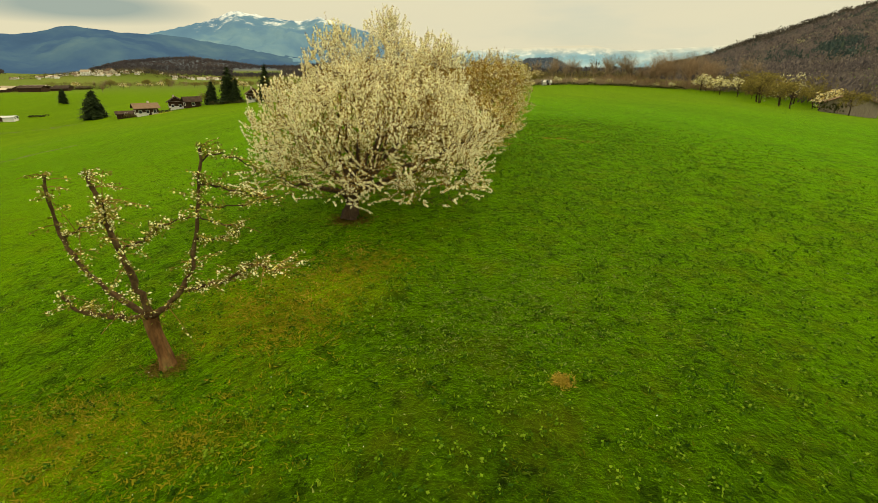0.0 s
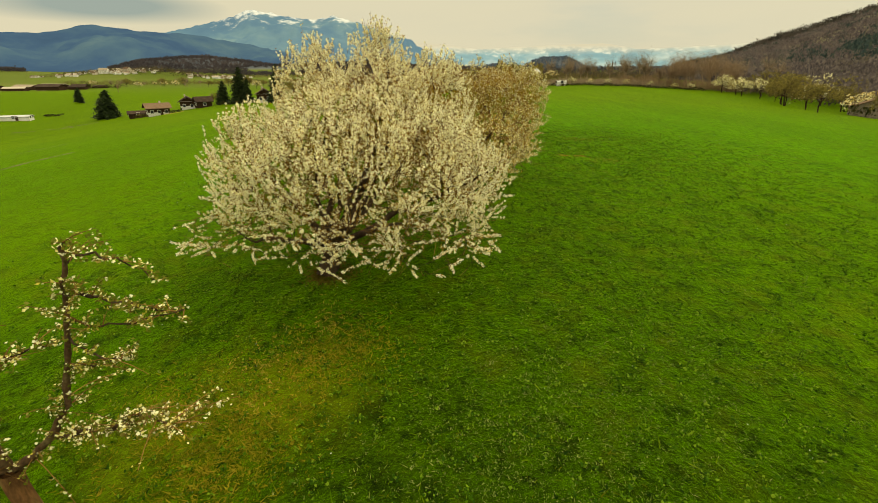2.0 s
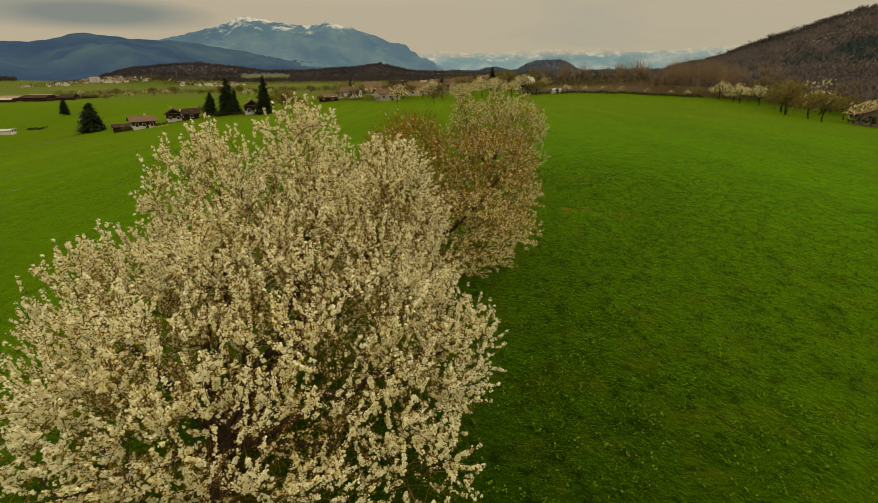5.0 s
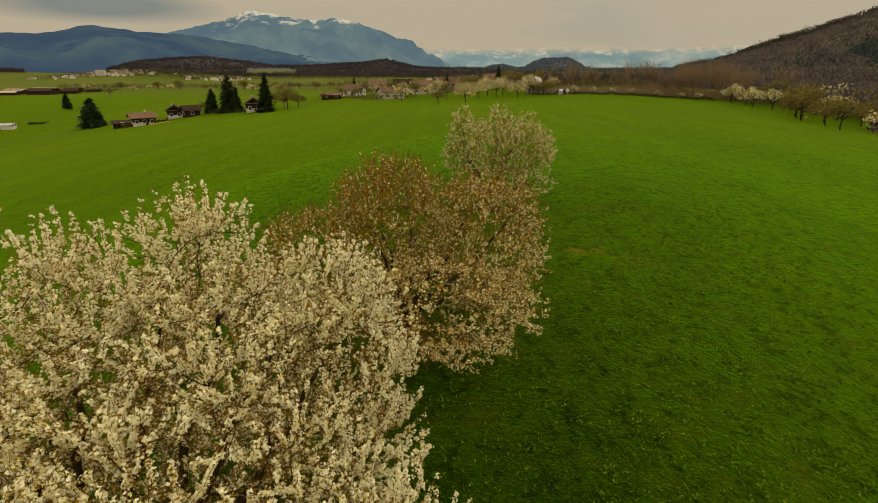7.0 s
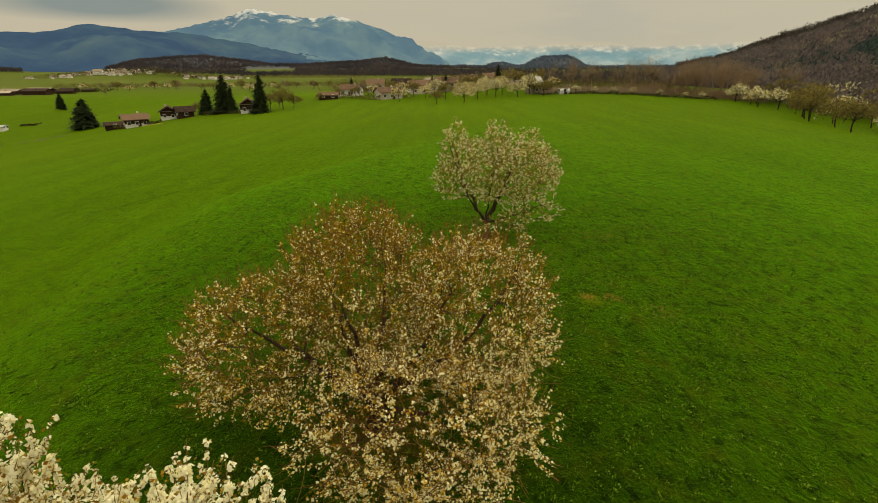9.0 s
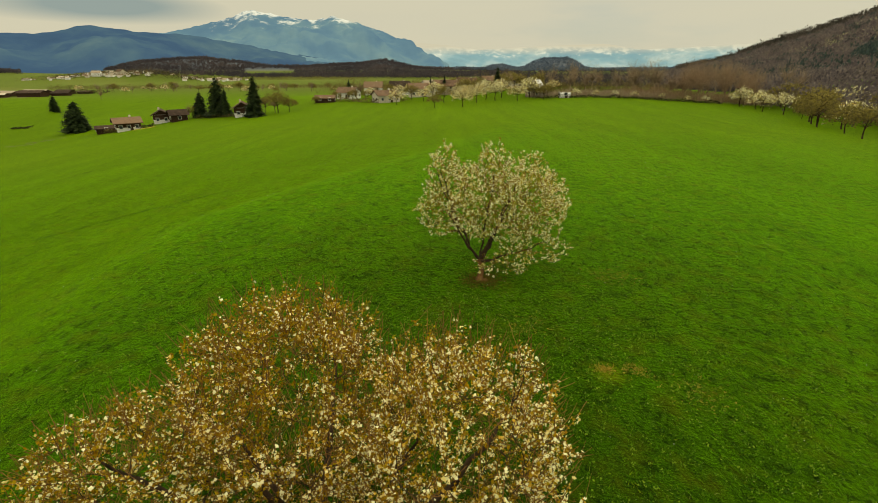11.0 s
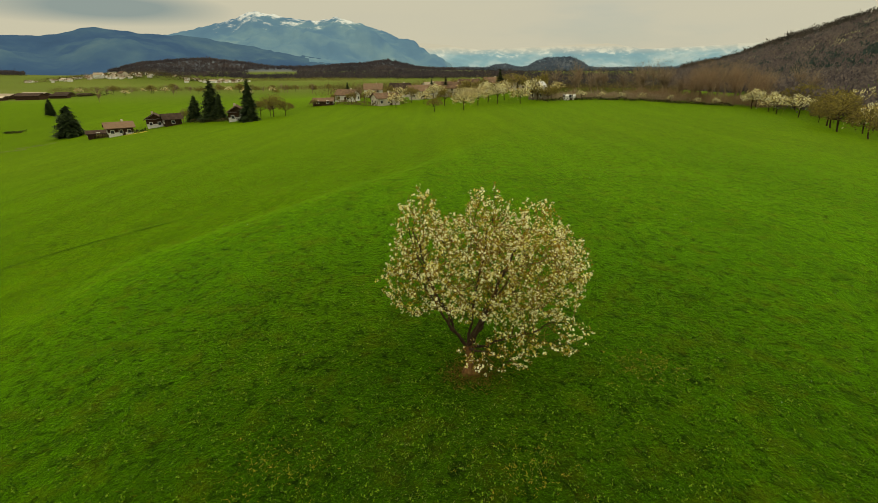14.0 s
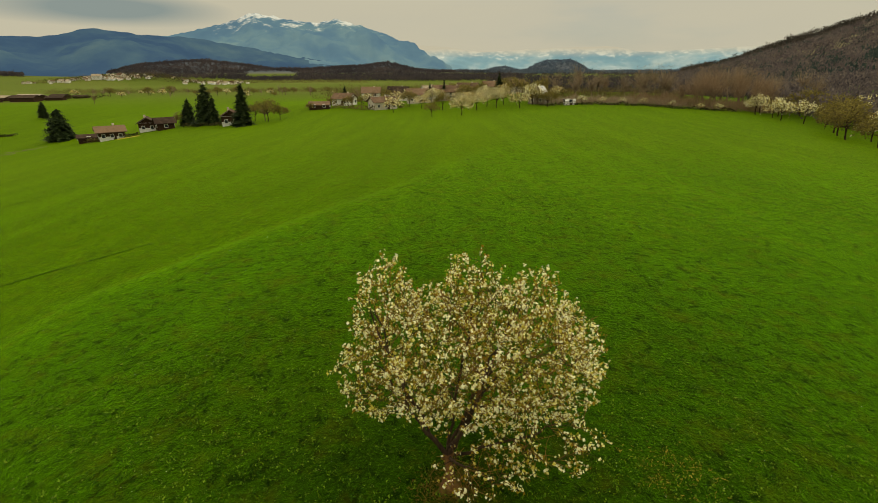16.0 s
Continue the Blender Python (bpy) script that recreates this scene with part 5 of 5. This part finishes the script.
for vx, vy, turn, w, wall, roof in ((9, 262, 20, 10, PLASTER_WHITE, ROOF_RED), (23, 272, -30, 12, PLASTER, ROOF_RED), (35, 264, 12, 9, PLASTER_WHITE, ROOF_RED), (-15, 270, -15, 11, PLASTER_WHITE, ROOF_DARK), (50, 276, 35, 11, PLASTER, ROOF_RED), (-31, 278, 5, 10, PLASTER_WHITE, ROOF_RED), (2, 284, 40, 11, PLASTER_WHITE, ROOF_TAN)):
    house("village_house", "pale house with a pitched roof among garden trees", vx, vy, turn, w, 8, 4.2, 2.8, wall, roof, 0.5, None, 2, True, "houses at the field's far end")
house("farm_building", "weathered building with a steep pale sheet roof beyond the orchard", 49, 208, 60, 7.5, 7, 2.6, 4.0, WEATHERED, ROOF_GREY, 0.5, None, 2)
house("hut", "low white hut at the far end of the field", 59, 199, 4, 4.0, 2.6, 1.3, 0.4, PLASTER_WHITE, ROOF_GREY, 0.2, windows=1, chimney=False)
house("barn", "weathered board barn with wide low roof beside bushes", 119.5, 108, 52, 9, 12, 3.0, 2.6, WEATHERED, ROOF_RED, 0.8, lod=True)
h0 = house("village_house", "white village house with tan roof far across the valley", -600, 850, 15, 14, 10, 6.0, 3.2, PLASTER_WHITE, ROOF_TAN, 0.5, None, 3, True, "houses of the village", lod=True)
h1 = house("village_house", "cream village house with brown roof far across the valley", -570, 870, -25, 13, 10, 6.0, 3.4, PLASTER, ROOF_RED, 0.5, None, 3, True, "houses of the village", lod=True)
rv = np.random.RandomState(9)
for i in range(120):
    if i < 76:
        vx = rv.normal(-605, 42)
        vy = rv.normal(868, 24) + 0.12 * (vx + 600)
    else:
        vx, vy = rv.uniform(-500, -370), rv.uniform(860, 1000)
    k = rv.uniform(0.32, 0.58)
    copy_thing(h0 if i % 3 else h1, Matrix.Translation((vx, vy, tz(vx, vy) - 0.4)) @ pose(0, 0, 0, 0, 0, rv.uniform(-60, 60)) @ Matrix.Diagonal((k, k, k, 1)))
s0 = house("farm_hall", "long low farm hall with pale roof in the valley", -336, 405, -8, 22, 10, 3.0, 1.6, DARK_WOOD, ROOF_TAN, 0.6, None, 3, False, "farm halls in the valley", lod=True)
s1 = house("farm_hall", "long low dark farm hall in the valley", -322, 384, 4, 18, 9, 3.0, 1.8, DARK_WOOD, ROOF_DARK, 0.6, None, 3, False, "farm halls in the valley", lod=True)
for vx, vy, k, src in ((-330, 428, .8, s1), (-313, 402, .7, s1), (-352, 395, .9, s0), (-372, 385, 1.0, s1), (-346, 420, .6, s1), (-362, 412, .7, s0), (-318, 436, .6, s1), (-344, 375, .7, s0)):
    copy_thing(src, Matrix.Translation((vx, vy, tz(vx, vy) - 0.3)) @ pose(0, 0, 0, 0, 0, -8 + 24 * math.sin(vx)) @ Matrix.Diagonal((k, k, k, 1)))
shrub_line("bushes", "dark bushes beside the board barn", [(109.5, 106), (112, 105), (114, 104)], 3.4, 2.4, 66)
shrub_line("bushes", "dark bushes between the farm halls", [(-350, 392), (-330, 405), (-300, 440)], 4.5, 8, 55, size=1.0, step=1.2)
shrub_line("bushes", "brown bushes round the houses at the village edge", [(-52, 224), (-40, 228), (-22, 214), (-8, 222)], 2.6, 3.0, 54, mat=BUDDING, size=0.6, step=0.6)
shrub_line("woodpile", "dark low stack of timber in the lower meadow", [(-196, 221), (-190, 225)], 1.2, 1.2, 67)
shrub_line("village_evergreens", "dark garden trees among the village houses", [(-680, 845), (-600, 880), (-520, 880), (-440, 930)], 8, 34, 56, mat=HEDGE, step=1.3, size=1.8, upright=False)
shrub_line("village_trees", "brown garden trees among the village houses", [(-700, 830), (-600, 850), (-480, 905), (-370, 960), (-150, 1000)], 9, 40, 69, mat=BUDDING, step=0.7, size=1.6, upright=True)


def track(label, pts, width, mat, name="field_track"):
    """A worn strip that follows the ground."""
    P = np.array(pts, float)
    u = np.linspace(0, len(P) - 1, 24 * (len(P) - 1) + 1)
    x, y = np.interp(u, np.arange(len(P)), P[:, 0]), np.interp(u, np.arange(len(P)), P[:, 1])
    dx, dy = np.gradient(x), np.gradient(y)
    n = np.hypot(dx, dy) + 1e-9
    w = width * (0.5 + 0.18 * np.sin(u * 9) + 0.1 * np.sin(u * 23))
    L = np.stack([x - dy / n * w, y + dx / n * w], 1)
    R = np.stack([x + dy / n * w, y - dx / n * w], 1)
    V = np.concatenate([np.column_stack([q, terrain(q[:, 0], q[:, 1]) + (0.15 if np.hypot(P[0, 0], P[0, 1]) > 90 else 0.035)]) for q in (L, R)])
    k = np.arange(len(x) - 1)
    ob = new(name, mesh_of(name, V, np.stack([k, k + len(x), k + len(x) + 1, k + 1], 1), mat, smooth=True))
    return tagged(ob, label, "track", kind="structure")


track("bright yellow flower bed in the farm garden", [(-110.5, 179.5), (-107, 180.8), (-103.5, 182)], 3.6, YELLOW, "flower_bed")
track("pale worn track across the lower meadow", [(-60, 22), (-40.4, 31.8), (-41, 36.4), (-39.3, 40)], 0.5, STRAW_FIELD)
track("pale worn track across the lower meadow", [(-75, 38), (-58.7, 51), (-57.8, 54.6), (-56, 60)], 0.6, STRAW_FIELD)
track("pale strip beside the farm halls", [(-352, 366), (-318, 374)], 4.0, STRAW_FIELD, "dry_strip")
for q in ([(-158, 175), (-150, 180)], [(-157, 183), (-149, 188)], [(-154, 187), (-148, 192)], [(-166, 168), (-159, 171)]):
    track("pale dry strip in the lower meadow", q, 1.2, STRAW_FIELD, "dry_strip")
track("dark rut along the slope", [(-43.9, 58), (-43.2, 68.3), (-41.0, 77)], 0.14, GRASS, "rut")
track("dark rut along the slope", [(-24, 36), (-18.6, 42.5), (-14, 47)], 0.12, GRASS, "rut")
house("white_hall", "low white roofed hall in the lower meadow", -197, 206, 20, 12, 5, 1.6, 0.5, PLASTER_WHITE, ROOF_GREY, 0.3, windows=1, chimney=False)

# ---- meadow ----
def tufts(name, label, mat, n, area, height, width, seed, blades=4, patch=None, fade=True, splay=1.3):
    rng = np.random.RandomState(seed)
    if patch is None:
        x, y = rng.uniform(area[0], area[1], n), rng.uniform(area[2], area[3], n)
        dens = 0.55 + 0.45 * wave(x, y, 1 / 2.6, seed) + 0.3 * wave(x, y, 1 / 11, seed + 1)
        near = (1 - smoothstep(1, 17, np.hypot(np.maximum(np.abs(x - 8) - 6, 0), np.maximum(np.abs(y - 6) - 16, 0)))) ** 1.5
        ok = rng.rand(n) < np.clip(dens + 0.25, 0.12, 1) * (near if fade else 1.0)
        x, y = x[ok], y[ok]
    else:
        i = rng.randint(0, len(patch), n)
        P = np.array(patch)
        x, y = P[i, 0] + rng.normal(size=n) * P[i, 2], P[i, 1] + rng.normal(size=n) * P[i, 2] * 0.8
    m = len(x)
    c = np.repeat(np.stack([x, y, terrain(x, y) - 0.01], 1), blades, axis=0)
    c[:, :2] += rng.normal(size=(len(c), 2)) * 0.05
    a = rng.uniform(0, 6.28, len(c))
    side = np.stack([np.cos(a), np.sin(a), 0 * a], 1) * (width * rng.uniform(0.6, 1.3, len(c)))[:, None]
    hh = np.repeat(height * rng.uniform(0.5, 1.4, m), blades) * rng.uniform(0.7, 1.2, len(c))
    tip = c + np.stack([rng.normal(size=len(c)) * hh * splay, rng.normal(size=len(c)) * hh * splay, hh], 1)
    v = np.stack([c - side, c + side, tip], 1).reshape(-1, 3)
    ob = new(name, mesh_of(name, v, np.arange(len(v)).reshape(-1, 3), mat))
    return tagged(ob, label, "grass", kind="stuff")


tufts("grass", "short lush green meadow grass in uneven tufts", GRASS, 90000, (-17, 33, -20, 42), 0.035, 0.018, 81, splay=2.2)
tufts("dry_grass", "patches of dry yellowish grass in the meadow", STRAW, 1500, None, 0.04, 0.018, 82,
      patch=[(5.3, -8.8, 0.07), (5.3, -8.8, 0.07), (-3.8, -8.6, 0.5), (0.6, -2.2, 0.6), (-1.2, -5.0, 0.8), (-0.2, -3.6, 0.7), (11.9, 17.8, 0.16), (12.9, 17.8, 0.22),
             (14.7, 16.7, 0.6), (2.7, 20.4, 0.7), (9.6, 20.3, 0.7), (14.6, 25.0, 0.7)])
tufts("withered_grass", "thin olive brown withered grass on the slope", WITHERED, 4500, None, 0.05, 0.02, 87,
      patch=[(-3.6, -9.6, 0.9), (-4.2, -8.8, 0.7), (-1.5, -5.4, 1.0), (-0.4, -6.3, 0.8), (-1.2, -9.6, 0.8), (1.0, -3.6, 0.8)])
tufts("trodden_grass", "brown trodden grass round the tree trunks", BROWN_GRASS, 2600, None, 0.05, 0.025, 85, patch=[(0.05, 0.1, 0.35), (-2.86, -7.35, 0.18), (8.3, 24.3, 0.5), (3.9, 10.4, 0.6)])
tufts("coarse_grass", "coarse darker clumps of grass scattered over the field", CLUMP, 23000, (-20, 36, -20, 44), 0.045, 0.024, 86, blades=6, splay=1.8)
tufts("pale_grass", "pale grass tips sprinkled through the meadow", PALE_TIP, 18000, (-22, 36, -20, 46), 0.038, 0.014, 88, blades=3, splay=0.9)
tufts("pale_grass", "denser pale grass beside the cherry tree", PALE_TIP, 5000, None, 0.03, 0.014, 89, blades=3, splay=1.0,
      patch=[(5.0, -5.5, 1.5), (6.6, -6.8, 1.6), (4.0, -7.5, 1.3), (8.0, -4.5, 1.8), (9.5, 21.0, 2.5), (6.0, 20.0, 2.0)])


def leafy_clumps(n, leaves, size, seed):
    """Rosettes of clover and dandelion leaves between the grass."""
    rng = np.random.RandomState(seed)
    x, y = rng.uniform(-17, 33, n), rng.uniform(-20, 42, n)
    near = 1 - smoothstep(1, 17, np.hypot(np.maximum(np.abs(x - 8) - 6, 0), np.maximum(np.abs(y - 6) - 16, 0)))
    ok = rng.rand(n) < near * np.clip(0.6 + 0.7 * wave(x, y, 1 / 1.9, seed), 0.1, 1)
    x, y = np.repeat(x[ok], leaves), np.repeat(y[ok], leaves)
    x, y = x + rng.normal(size=len(x)) * 0.035, y + rng.normal(size=len(y)) * 0.035
    v, f = flakes(np.stack([x, y, terrain(x, y) + rng.uniform(0.02, 0.11, len(x))], 1), size, rng, up=1.2)
    tagged(new("leafy_clumps", mesh_of("leafy_clumps", v, f, CLOVER)), "small clumps of bright clover leaves in the meadow", "plants", kind="stuff")


leafy_clumps(48000, 7, 0.06, 90)
rf = np.random.RandomState(83)
fx, fy = rf.uniform(-14, 34, 1100), rf.uniform(-15, 60, 1100)
v, f = flakes(np.stack([fx, fy, terrain(fx, fy) + 0.06], 1), 0.022, rf, up=2.0)
tagged(new("meadow_flowers", mesh_of("meadow_flowers", v, f, PETAL_WHITE)), "small white flowers dotted through the grass", "flowers", kind="stuff")


def soil_ring(label, x, y, r, seed):
    rng = np.random.RandomState(seed)
    n, k = 26, 6
    V = [(x, y, tz(x, y) + 0.055)]
    F = []
    for j in range(1, k):
        for i in range(n):
            a = 6.283 * i / n
            rr = r * j / (k - 1) * (1 + 0.22 * math.sin(3 * a + seed) + 0.12 * math.sin(7 * a) + 0.08 * rng.normal())
            px, py = x + rr * math.cos(a), y + rr * math.sin(a)
            V.append((px, py, tz(px, py) + 0.05 * (1 - (j / (k - 1)) ** 2) - (0.03 if j == k - 1 else 0) + 0.02 * rng.rand()))
    tri = [(0, 1 + i, 1 + (i + 1) % n) for i in range(n)]
    quad = [(1 + (j - 1) * n + i, 1 + j * n + i, 1 + j * n + (i + 1) % n, 1 + (j - 1) * n + (i + 1) % n) for j in range(1, k - 1) for i in range(n)]
    ob = new("soil_mound", mesh_of("soil_mound", V, [np.array(tri), np.array(quad)], SOIL, smooth=True))
    tagged(ob, label, "soil", kind="structure")


soil_ring("bare brown soil round the foot of the cherry tree", 0.05, 0.2, 0.24, 1)
soil_ring("bare brown soil round the foot of the pruned tree", -2.86, -7.35, 0.2, 2)
soil_ring("bare brown soil round the foot of the pear tree", 8.25, 24.4, 0.34, 3)
soil_ring("bare brown soil round the foot of the plum tree", 3.9, 10.4, 0.4, 4)
